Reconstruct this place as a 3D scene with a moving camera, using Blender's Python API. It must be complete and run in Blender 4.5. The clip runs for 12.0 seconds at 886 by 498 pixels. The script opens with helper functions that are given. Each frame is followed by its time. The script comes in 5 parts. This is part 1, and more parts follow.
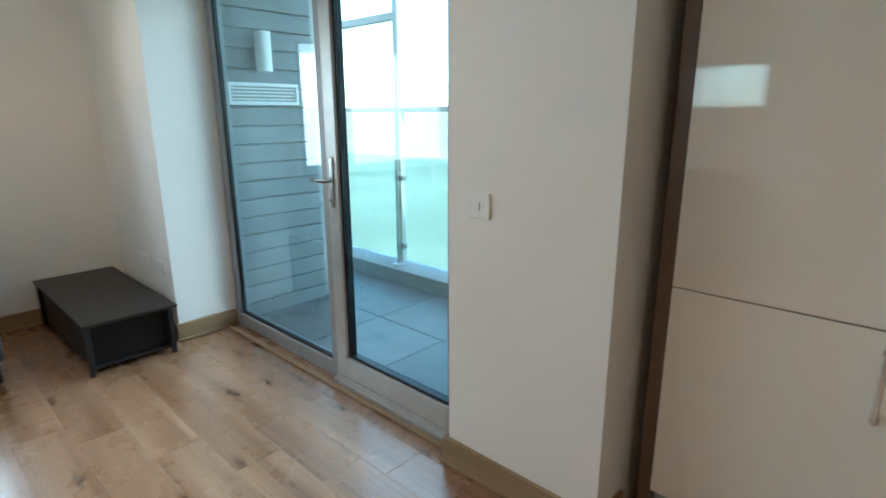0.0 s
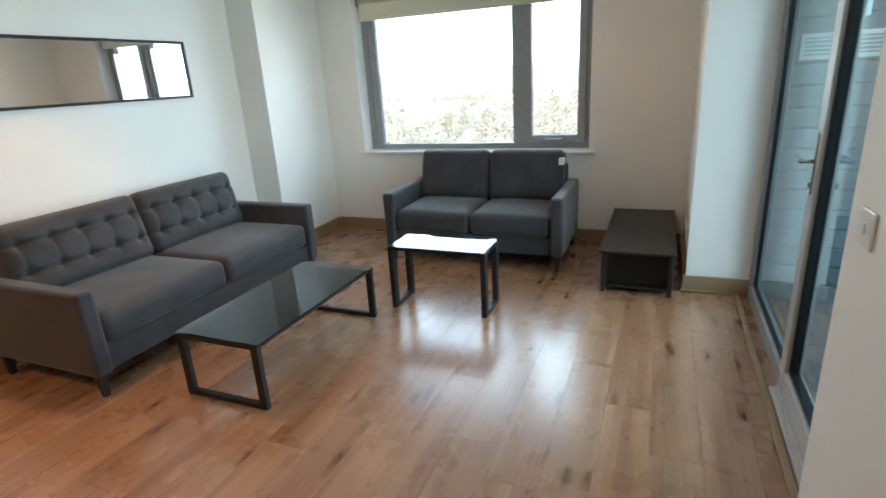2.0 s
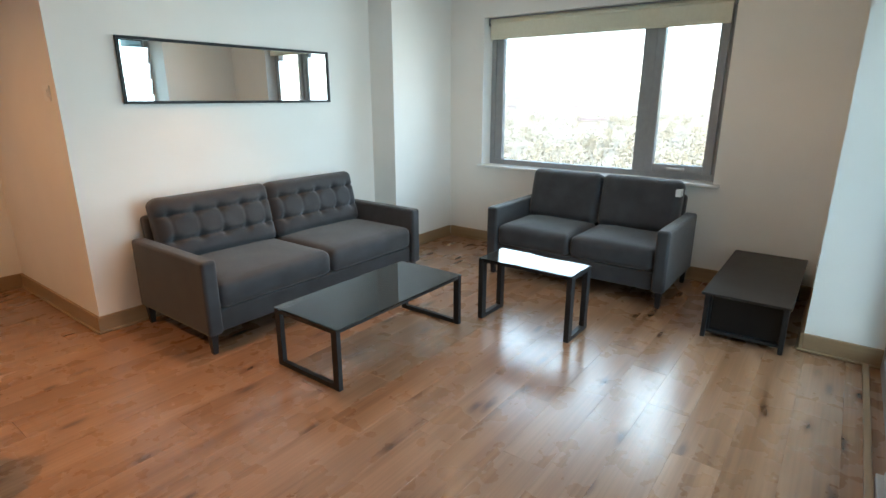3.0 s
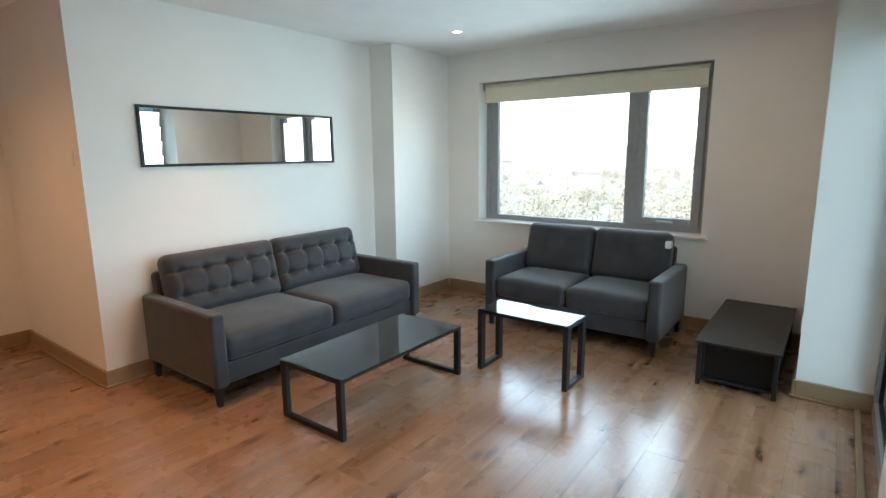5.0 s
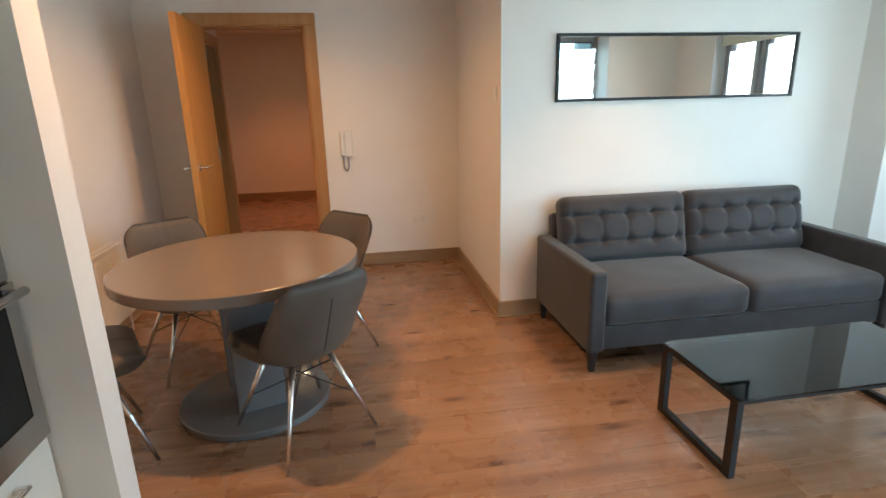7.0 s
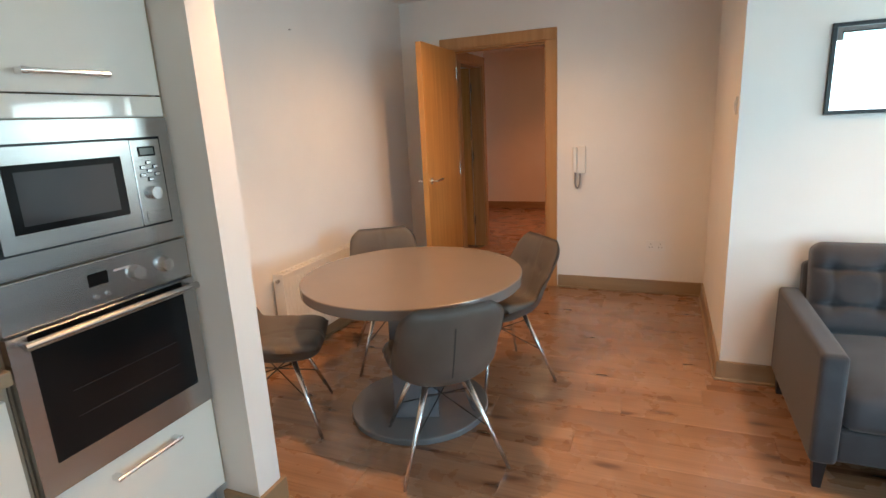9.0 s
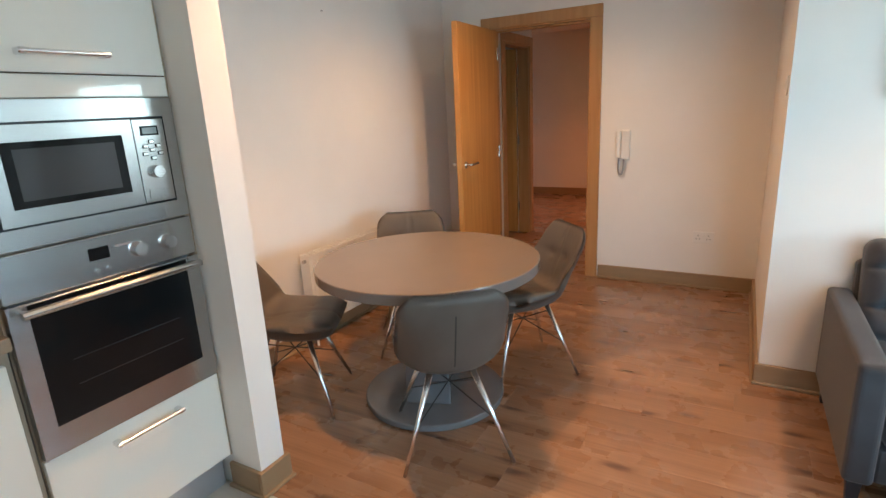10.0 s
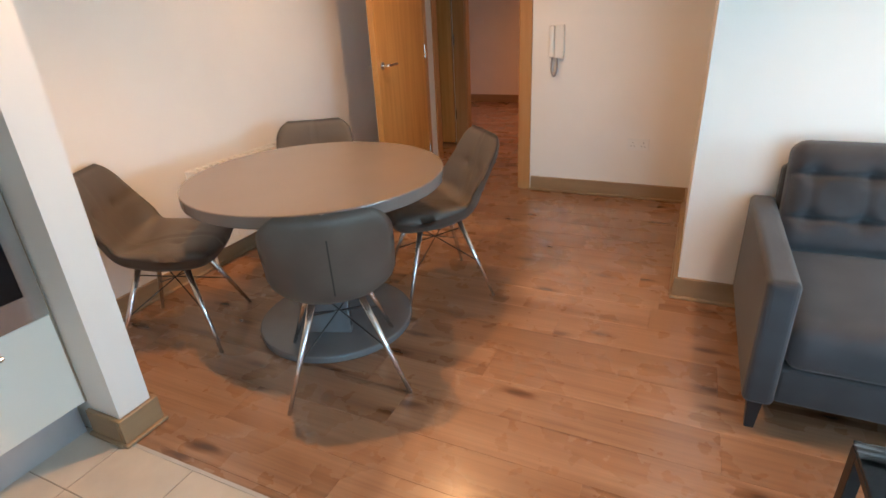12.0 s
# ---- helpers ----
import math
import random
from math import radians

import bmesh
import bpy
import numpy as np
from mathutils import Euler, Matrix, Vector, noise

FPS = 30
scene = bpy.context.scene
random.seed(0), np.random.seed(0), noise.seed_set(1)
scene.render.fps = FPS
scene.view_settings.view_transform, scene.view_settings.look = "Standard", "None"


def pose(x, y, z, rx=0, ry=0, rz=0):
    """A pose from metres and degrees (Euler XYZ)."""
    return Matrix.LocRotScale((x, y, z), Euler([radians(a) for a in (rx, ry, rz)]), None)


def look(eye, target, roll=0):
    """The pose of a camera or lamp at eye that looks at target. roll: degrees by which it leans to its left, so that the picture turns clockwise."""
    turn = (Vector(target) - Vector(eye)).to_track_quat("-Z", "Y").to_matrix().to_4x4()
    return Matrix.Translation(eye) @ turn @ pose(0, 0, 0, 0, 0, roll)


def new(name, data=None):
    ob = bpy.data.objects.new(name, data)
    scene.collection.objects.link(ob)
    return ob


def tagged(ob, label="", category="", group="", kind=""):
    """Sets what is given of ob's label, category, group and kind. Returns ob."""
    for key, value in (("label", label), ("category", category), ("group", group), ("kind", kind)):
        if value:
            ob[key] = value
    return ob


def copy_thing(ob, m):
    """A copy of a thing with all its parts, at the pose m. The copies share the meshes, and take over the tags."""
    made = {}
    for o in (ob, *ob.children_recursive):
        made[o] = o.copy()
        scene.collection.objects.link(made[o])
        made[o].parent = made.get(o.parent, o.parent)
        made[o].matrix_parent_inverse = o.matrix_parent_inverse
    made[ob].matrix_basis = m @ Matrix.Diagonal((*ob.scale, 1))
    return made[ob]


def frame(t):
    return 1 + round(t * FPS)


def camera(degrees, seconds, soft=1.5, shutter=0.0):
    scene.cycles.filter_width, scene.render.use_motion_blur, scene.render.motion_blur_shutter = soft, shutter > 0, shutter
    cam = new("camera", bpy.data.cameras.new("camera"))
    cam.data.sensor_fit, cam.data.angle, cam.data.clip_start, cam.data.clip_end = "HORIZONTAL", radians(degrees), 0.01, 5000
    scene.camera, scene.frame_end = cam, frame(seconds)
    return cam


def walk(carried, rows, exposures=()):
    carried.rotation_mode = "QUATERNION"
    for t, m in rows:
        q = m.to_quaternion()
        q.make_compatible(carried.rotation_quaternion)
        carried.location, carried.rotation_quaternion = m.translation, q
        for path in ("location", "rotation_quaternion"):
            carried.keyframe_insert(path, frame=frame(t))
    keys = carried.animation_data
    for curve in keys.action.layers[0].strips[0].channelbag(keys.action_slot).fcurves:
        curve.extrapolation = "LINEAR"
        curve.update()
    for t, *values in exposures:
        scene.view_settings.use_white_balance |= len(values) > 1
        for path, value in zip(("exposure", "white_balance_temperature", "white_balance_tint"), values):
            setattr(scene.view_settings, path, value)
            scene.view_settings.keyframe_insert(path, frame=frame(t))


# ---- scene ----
cam = camera(79.8, 12.0, 1.5, 0.15)
PATH = [
    (0, (0.145, 0.132, 1.366), (-1.176, 1.549, 0.871), -0.2),
    (0.2, (0.187, 0.261, 1.398), (-1.335, 1.458, 0.894), -3.6),
    (0.5, (0.309, 0.399, 1.4), (-1.44, 1.209, 0.867), -2.1),
    (1, (0.367, 0.634, 1.438), (-1.511, 1.016, 0.865), -2.1),
    (1.5, (0.39, 0.834, 1.425), (-1.506, 0.795, 0.79), -3.2),
    (2, (0.483, 1.064, 1.455), (-1.267, 0.321, 0.835), -3.4),
    (2.5, (0.457, 1.163, 1.455), (-1.183, 0.152, 0.92), -2.8),
    (3, (0.434, 1.287, 1.449), (-1.1, 0.129, 0.898), 0.0),
    (3.5, (0.47, 1.333, 1.467), (-1.101, 0.185, 1.008), -1.1),
    (3.7, (0.488, 1.362, 1.478), (-1.102, 0.221, 1.066), -1.6),
    (5.3, (0.552, 1.362, 1.479), (-1.008, 0.158, 1.135), 0.3),
    (5.5, (0.521, 1.327, 1.46), (-0.979, 0.067, 1.057), 0.7),
    (6, (0.374, 1.242, 1.42), (-0.747, -0.335, 0.912), -0.7),
    (6.5, (0.24, 1.11, 1.423), (-0.42, -0.7, 0.888), -1.2),
    (7, (0.161, 0.951, 1.423), (-0.138, -0.954, 0.89), -1.5),
    (7.5, (-0.037, 0.885, 1.408), (0.081, -1.044, 0.892), -1.6),
    (7.7, (-0.143, 0.86, 1.437), (0.14, -1.05, 0.917), -1.9),
    (9.3, (-0.458, 0.715, 1.471), (0.362, -1.049, 1.006), -3.2),
    (9.5, (-0.505, 0.711, 1.461), (0.363, -1.028, 0.989), -3.4),
    (10, (-0.577, 0.582, 1.449), (0.38, -1.097, 0.934), -2.9),
    (10.5, (-0.637, 0.436, 1.434), (0.4, -1.189, 0.9), -2.3),
    (11, (-0.822, 0.333, 1.443), (0.266, -1.256, 0.904), -2.4),
    (11.5, (-0.854, 0.262, 1.424), (0.161, -1.345, 0.801), -3.1),
    (12, (-0.705, 0.211, 1.35), (0.088, -1.43, 0.526), -3.0),
]
EXPOSURES = [(0.0, 2.70, 6100, 3), (0.5, 2.66, 6050, 3), (1.0, 2.66, 6450, 5), (2.0, 2.60, 6450, 6), (3.7, 2.57, 6400, 6), (5.5, 2.55, 6350, 6), (6.5, 2.70, 6400, 6), (7.5, 2.92, 6250, 5), (9.3, 2.97, 6100, 5), (12.0, 3.02, 5830, 4)]
SPOT_W, DAY_W, DAY_B = 5.4, 4.4, 4.2
walk(cam, [(t, look(eye, target, roll)) for t, eye, target, roll in PATH], EXPOSURES)
# ---------------------------------------------------------------- light
SUN_E, SUN_R = 36, 105
world = bpy.data.worlds.new("sky")
scene.world = world
world.use_nodes = True
wn = world.node_tree.nodes
sky = wn.new("ShaderNodeTexSky")
sky.sky_type, sky.sun_disc = "NISHITA", False
sky.sun_elevation, sky.sun_rotation = radians(SUN_E), radians(SUN_R)
sky.dust_density = 1.0
wn["Background"].inputs[1].default_value = 0.15
world.node_tree.links.new(sky.outputs[0], wn["Background"].inputs[0])
sun = new("sun", bpy.data.lights.new("sun", "SUN"))
sun.data.energy, sun.data.angle, sun.data.color = 2.4, radians(0.6), (1.0, 0.94, 0.86)
sun.matrix_world = look((0, 0, 20), (20 * math.sin(radians(SUN_R)) * -1, 20 * math.cos(radians(SUN_R)) * -1, 20 - 20 * math.tan(radians(SUN_E))))



def skylight(name, m, w, h, watts, spread, colour):
    """Daylight standing in the opening of a window, shining along the pose's -z."""
    li = new(name, bpy.data.lights.new(name, "AREA"))
    li.data.shape, li.data.size, li.data.size_y = "RECTANGLE", w, h
    li.data.energy, li.data.color = watts, colour
    li.data.spread = radians(spread)
    li.matrix_world = m
    return li


# one for each pane, beside the sky's own light
DAYLIGHT = (0.67, 0.88, 1.0)
skylight("window_daylight", look((-4.25, -0.865, 1.40), (0, -0.865, 1.40)), 1.28, 1.06, DAY_W * 0.72, 125, DAYLIGHT)
skylight("window_daylight", look((-4.24, 0.176, 1.40), (0, 0.176, 1.40)), 0.38, 1.02, DAY_W * 0.28, 125, DAYLIGHT)
for k in range(10):      # the balcony's share falls slanting from the sky
    zk = 0.22 + 0.194 * k
    skylight("balcony_daylight", look((-2.16, 1.59, zk), (-2.16, 0.59, zk - math.tan(radians(17)))), 1.90, 0.203, DAY_B / 10, 112, DAYLIGHT)

# ---------------------------------------------------------------- mesh helpers
def obj(name, bm, mat, smooth=False):
    me = bpy.data.meshes.new(name)
    bm.normal_update()
    bm.to_mesh(me)
    bm.free()
    for m in (mat if isinstance(mat, (list, tuple)) else [mat]):
        me.materials.append(m)
    if smooth:
        for p in me.polygons:
            p.use_smooth = True
    return new(name, me)


def part(name, bm, mat, parent, label="", smooth=False):
    ob = obj(name, bm, mat, smooth)
    ob.parent = parent
    if label:
        ob["label"] = label
    return ob


def box(bm, x0, x1, y0, y1, z0, z1, bev=0.0, seg=2):
    geo = bmesh.ops.create_cube(bm, size=1.0, matrix=Matrix.Translation(((x0 + x1) / 2, (y0 + y1) / 2, (z0 + z1) / 2)) @ Matrix.Diagonal((x1 - x0, y1 - y0, z1 - z0, 1)))
    if bev > 0:
        edges = list({e for v in geo["verts"] for e in v.link_edges})
        bmesh.ops.bevel(bm, geom=edges, offset=bev, segments=seg, profile=0.5, affect="EDGES")
    return bm


def ring(bm, x0, x1, y0, y1, z0, z1, iy0, iy1, iz0, iz1):
    """A flat frame facing x: outer rectangle y0..y1, z0..z1, opening iy0..iy1, iz0..iz1."""
    o, i = ((y0, z0), (y1, z0), (y1, z1), (y0, z1)), ((iy0, iz0), (iy1, iz0), (iy1, iz1), (iy0, iz1))
    v = [[[bm.verts.new((x, *p)) for p in q] for q in (o, i)] for x in (x0, x1)]
    for k in range(4):
        n = (k + 1) % 4
        bm.faces.new((v[0][0][k], v[0][1][k], v[0][1][n], v[0][0][n]))
        bm.faces.new((v[1][0][k], v[1][0][n], v[1][1][n], v[1][1][k]))
        bm.faces.new((v[0][0][k], v[0][0][n], v[1][0][n], v[1][0][k]))
        bm.faces.new((v[0][1][k], v[1][1][k], v[1][1][n], v[0][1][n]))
    bmesh.ops.recalc_face_normals(bm, faces=bm.faces)
    return bm


def bx(x0, x1, y0, y1, z0, z1, bev=0.0, seg=2):
    return box(bmesh.new(), x0, x1, y0, y1, z0, z1, bev, seg)


def rod(bm, a, b, r0, r1=None, seg=14):
    a, b = Vector(a), Vector(b)
    d = b - a
    m = Matrix.Translation((a + b) / 2) @ d.to_track_quat("Z", "Y").to_matrix().to_4x4()
    bmesh.ops.create_cone(bm, cap_ends=True, segments=seg, radius1=r0, radius2=r0 if r1 is None else r1, depth=d.length, matrix=m)
    return bm


def disc(bm, x, y, z0, z1, r, seg=64, bev=0.0):
    geo = bmesh.ops.create_cone(bm, cap_ends=True, segments=seg, radius1=r, radius2=r, depth=z1 - z0, matrix=Matrix.Translation((x, y, (z0 + z1) / 2)))
    if bev:
        es = [e for e in {e for v in geo["verts"] for e in v.link_edges} if abs(e.verts[0].co.z - e.verts[1].co.z) < 1e-6]
        bmesh.ops.bevel(bm, geom=es, offset=bev, segments=3, profile=0.5, affect="EDGES")
    return bm


def tube(name, pts, r, mat, parent=None, label="", cyclic=False):
    cu = bpy.data.curves.new(name, "CURVE")
    cu.dimensions, cu.bevel_depth, cu.bevel_resolution = "3D", r, 3
    sp = cu.splines.new("NURBS")
    sp.points.add(len(pts) - 1)
    for p, c in zip(sp.points, pts):
        p.co = (*c, 1)
    sp.use_endpoint_u, sp.order_u, sp.use_cyclic_u = True, 3, cyclic
    cu.materials.append(mat)
    tmp = bpy.data.objects.new(name, cu)
    me = bpy.data.meshes.new_from_object(tmp)
    bpy.data.objects.remove(tmp)
    ob = new(name, me)
    for p in me.polygons:
        p.use_smooth = True
    if parent:
        ob.parent = parent
    if label:
        ob["label"] = label
    return ob


def empty(name, m=None, label="", category="", group=""):
    ob = new(name)
    ob.empty_display_size = 0.1
    if m is not None:
        ob.matrix_basis = m
    return tagged(ob, label, category, group)


def struct(name, bm, mat, label, category="", smooth=False):
    return tagged(obj(name, bm, mat, smooth), label, category or name.split("_")[0], "", "structure")


# ---------------------------------------------------------------- materials
def material(name, col, rough=0.5, metal=0.0, col2=None, scale=8.0, detail=4.0, bump=0.0, bump_scale=120.0, stretch=(1, 1, 1),
             spread=(0.35, 0.65), coat=0.0, sheen=0.0, rough_var=0.0, per_object=0.0, spec=0.5):
    m = bpy.data.materials.new(name)
    m.use_nodes = True
    nt = m.node_tree
    b = nt.nodes["Principled BSDF"]
    b.inputs["Base Color"].default_value = (*col, 1)
    b.inputs["Roughness"].default_value = rough
    b.inputs["Metallic"].default_value = metal
    b.inputs["Specular IOR Level"].default_value = spec
    b.inputs["Coat Weight"].default_value = coat
    b.inputs["Coat Roughness"].default_value = 0.05
    b.inputs["Sheen Weight"].default_value = sheen
    tc = nt.nodes.new("ShaderNodeTexCoord")
    mp = nt.nodes.new("ShaderNodeMapping")
    mp.inputs["Scale"].default_value = stretch
    nt.links.new(tc.outputs["Object"], mp.inputs[0])
    last = None
    if col2 is not None:
        n = nt.nodes.new("ShaderNodeTexNoise")
        n.inputs["Scale"].default_value, n.inputs["Detail"].default_value = scale, detail
        r = nt.nodes.new("ShaderNodeValToRGB")
        r.color_ramp.elements[0].position, r.color_ramp.elements[1].position = spread
        r.color_ramp.elements[0].color, r.color_ramp.elements[1].color = (*col, 1), (*col2, 1)
        nt.links.new(mp.outputs[0], n.inputs[0])
        nt.links.new(n.outputs[0], r.inputs[0])
        last = r.outputs[0]
        if rough_var:
            mr = nt.nodes.new("ShaderNodeMapRange")
            mr.inputs[3].default_value, mr.inputs[4].default_value = rough - rough_var, rough + rough_var
            nt.links.new(n.outputs[0], mr.inputs[0])
            nt.links.new(mr.outputs[0], b.inputs["Roughness"])
        if per_object:
            oi = nt.nodes.new("ShaderNodeObjectInfo")
            mr = nt.nodes.new("ShaderNodeMapRange")
            mr.inputs[3].default_value, mr.inputs[4].default_value = 1 - per_object, 1 + per_object
            hs = nt.nodes.new("ShaderNodeHueSaturation")
            nt.links.new(oi.outputs["Random"], mr.inputs[0])
            nt.links.new(mr.outputs[0], hs.inputs["Value"])
            nt.links.new(last, hs.inputs["Color"])
            last = hs.outputs[0]
        nt.links.new(last, b.inputs["Base Color"])
    if bump:
        n2 = nt.nodes.new("ShaderNodeTexNoise")
        n2.inputs["Scale"].default_value, n2.inputs["Detail"].default_value = bump_scale, 3.0
        bp = nt.nodes.new("ShaderNodeBump")
        bp.inputs["Strength"].default_value, bp.inputs["Distance"].default_value = bump, 0.002
        nt.links.new(mp.outputs[0], n2.inputs[0])
        nt.links.new(n2.outputs[0], bp.inputs["Height"])
        nt.links.new(bp.outputs[0], b.inputs["Normal"])
    return m


def glass(name, col, rough=0.0):
    m = bpy.data.materials.new(name)
    m.use_nodes = True
    b = m.node_tree.nodes["Principled BSDF"]
    b.inputs["Base Color"].default_value = (*col, 1)
    b.inputs["Roughness"].default_value = rough
    b.inputs["Transmission Weight"].default_value = 1.0
    b.inputs["IOR"].default_value = 1.45
    return m


def smoked_glass(name, tint):
    """Thin tinted plate: a clear mirror-like gloss over what shows through."""
    m = bpy.data.materials.new(name)
    m.use_nodes = True
    nt = m.node_tree
    nt.nodes.remove(nt.nodes["Principled BSDF"])
    body, gloss, mixed, fres = (nt.nodes.new("ShaderNode" + k) for k in ("BsdfTransparent", "BsdfGlossy", "MixShader", "Fresnel"))
    body.inputs[0].default_value = (*[c ** 0.5 for c in tint], 1)
    gloss.inputs[0].default_value, gloss.inputs["Roughness"].default_value = (0.95, 0.97, 1.0, 1), 0.02
    fres.inputs[0].default_value = 1.52
    nt.links.new(fres.outputs[0], mixed.inputs[0])
    nt.links.new(body.outputs[0], mixed.inputs[1])
    nt.links.new(gloss.outputs[0], mixed.inputs[2])
    nt.links.new(mixed.outputs[0], nt.nodes["Material Output"].inputs[0])
    return m


def glow(name, col, strength):
    m = bpy.data.materials.new(name)
    m.use_nodes = True
    b = m.node_tree.nodes["Principled BSDF"]
    b.inputs["Base Color"].default_value = (*col, 1)
    b.inputs["Emission Color"].default_value = (*col, 1)
    b.inputs["Emission Strength"].default_value = strength
    return m


def laminate():
    """Oak laminate: plank tone by object, long grain, knots."""
    m = bpy.data.materials.new("oak_laminate")
    m.use_nodes = True
    nt = m.node_tree
    b = nt.nodes["Principled BSDF"]
    tc, oi = nt.nodes.new("ShaderNodeTexCoord"), nt.nodes.new("ShaderNodeObjectInfo")
    off = nt.nodes.new("ShaderNodeVectorMath")
    off.operation = "MULTIPLY_ADD"
    comb = nt.nodes.new("ShaderNodeCombineXYZ")
    for k in range(3):
        nt.links.new(oi.outputs["Random"], comb.inputs[k])
    nt.links.new(comb.outputs[0], off.inputs[0])
    off.inputs[1].default_value = (37, 53, 11)
    nt.links.new(tc.outputs["Object"], off.inputs[2])

    def noise_of(scale, stretch, detail=4.0, dist=0.0):
        mp = nt.nodes.new("ShaderNodeMapping")
        mp.inputs["Scale"].default_value = stretch
        nt.links.new(off.outputs[0], mp.inputs[0])
        n = nt.nodes.new("ShaderNodeTexNoise")
        n.inputs["Scale"].default_value, n.inputs["Detail"].default_value, n.inputs["Distortion"].default_value = scale, detail, dist
        nt.links.new(mp.outputs[0], n.inputs[0])
        return n.outputs[0]

    def ramp(v, stops):
        r = nt.nodes.new("ShaderNodeValToRGB")
        e = r.color_ramp.elements
        e[0].position, e[0].color = stops[0][0], (*stops[0][1], 1)
        e[1].position, e[1].color = stops[-1][0], (*stops[-1][1], 1)
        for p, c in stops[1:-1]:
            x = e.new(p)
            x.color = (*c, 1)
        nt.links.new(v, r.inputs[0])
        return r.outputs[0]

    def mix(kind, fac, a, c):
        x = nt.nodes.new("ShaderNodeMix")
        x.data_type, x.blend_type = "RGBA", kind
        if isinstance(fac, float):
            x.inputs[0].default_value = fac
        else:
            nt.links.new(fac, x.inputs[0])
        nt.links.new(a, x.inputs[6])
        nt.links.new(c, x.inputs[7])
        return x.outputs[2]

    broad = ramp(noise_of(2.0, (0.28, 3.0, 1), 4, 0.2), [(0.3, (0.226, 0.138, 0.092)), (0.5, (0.30, 0.19, 0.13)), (0.72, (0.37, 0.25, 0.178))])
    fine = ramp(noise_of(12, (0.16, 7, 1), 4, 0.2), [(0.35, (0.72, 0.70, 0.68)), (0.6, (1.0, 1.0, 1.0))])
    c = mix("MULTIPLY", 0.7, broad, fine)
    knot = nt.nodes.new("ShaderNodeTexVoronoi")
    knot.voronoi_dimensions = "2D"
    wob = nt.nodes.new("ShaderNodeVectorMath")
    wob.operation = "MULTIPLY_ADD"
    mpk = nt.nodes.new("ShaderNodeMapping")
    mpk.inputs["Scale"].default_value = (1.5, 5.2, 1)
    nt.links.new(off.outputs[0], mpk.inputs[0])
    nt.links.new(noise_of(14, (1, 2.5, 1), 2), wob.inputs[0])
    wob.inputs[1].default_value = (0.16, 0.12, 0)
    nt.links.new(mpk.outputs[0], wob.inputs[2])
    nt.links.new(wob.outputs[0], knot.inputs[0])
    knot.inputs["Scale"].default_value = 1.15
    kc = ramp(knot.outputs["Distance"], [(0.035, (0.13, 0.085, 0.065)), (0.085, (0.50, 0.41, 0.35)), (0.17, (1, 1, 1))])
    sep, gate = nt.nodes.new("ShaderNodeSeparateColor"), nt.nodes.new("ShaderNodeMapRange")
    nt.links.new(knot.outputs["Color"], sep.inputs[0])
    nt.links.new(sep.outputs[0], gate.inputs[0])
    gate.inputs[1].default_value, gate.inputs[2].default_value, gate.inputs[4].default_value = 0.42, 0.62, 0.78
    c = mix("MULTIPLY", gate.outputs[0], c, kc)
    streak = ramp(noise_of(1.6, (0.42, 10, 1), 4, 0.3), [(0.50, (1, 1, 1)), (0.70, (0.50, 0.41, 0.35))])
    c = mix("MULTIPLY", 0.6, c, streak)
    hs = nt.nodes.new("ShaderNodeHueSaturation")
    mr = nt.nodes.new("ShaderNodeMapRange")
    mr.inputs[3].default_value, mr.inputs[4].default_value = 0.94, 1.06
    nt.links.new(oi.outputs["Random"], mr.inputs[0])
    hs.inputs["Saturation"].default_value = 1.2
    nt.links.new(mr.outputs[0], hs.inputs["Value"])
    nt.links.new(c, hs.inputs["Color"])
    nt.links.new(hs.outputs[0], b.inputs["Base Color"])
    b.inputs["Roughness"].default_value = 0.27
    b.inputs["Coat Weight"].default_value, b.inputs["Coat Roughness"].default_value = 0.5, 0.2
    rr = nt.nodes.new("ShaderNodeMapRange")
    rr.inputs[3].default_value, rr.inputs[4].default_value = 0.2, 0.36
    nt.links.new(noise_of(6, (1, 1, 1), 4), rr.inputs[0])
    nt.links.new(rr.outputs[0], b.inputs["Roughness"])
    bp = nt.nodes.new("ShaderNodeBump")
    bp.inputs["Strength"].default_value, bp.inputs["Distance"].default_value = 0.06, 0.001
    nt.links.new(noise_of(30, (0.4, 8, 1), 3), bp.inputs["Height"])
    nt.links.new(bp.outputs[0], b.inputs["Normal"])
    return m


def oak_veneer(name, c1, c2, axis, rough=0.35):
    s = {"z": (9, 9, 0.5), "x": (0.5, 9, 9), "y": (9, 0.5, 9)}[axis]
    return material(name, c1, rough, 0, c2, 3.0, 7.0, 0.06, 60, s, (0.3, 0.7), rough_var=0.06)


LAMINATE = laminate()
PAINT = material("wall_paint", (0.81, 0.79, 0.755), 0.75, 0, (0.84, 0.82, 0.785), 3.0, 5, 0.10, 260, spread=(0.3, 0.7))
CEILING = material("ceiling_paint", (0.85, 0.845, 0.83), 0.85, 0, (0.88, 0.875, 0.86), 4.0, 4, 0.08, 220)
SKIRT = oak_veneer("oak_skirting", (0.27, 0.18, 0.10), (0.34, 0.235, 0.135), "x", 0.4)
SKIRT_Y = oak_veneer("oak_skirting_y", (0.27, 0.18, 0.10), (0.34, 0.235, 0.135), "y", 0.4)
DOOR_OAK = oak_veneer("oak_door_veneer", (0.47, 0.21, 0.05), (0.60, 0.30, 0.09), "z", 0.33)
FRAME_OAK = oak_veneer("oak_door_frame", (0.40, 0.20, 0.07), (0.50, 0.27, 0.11), "z", 0.38)
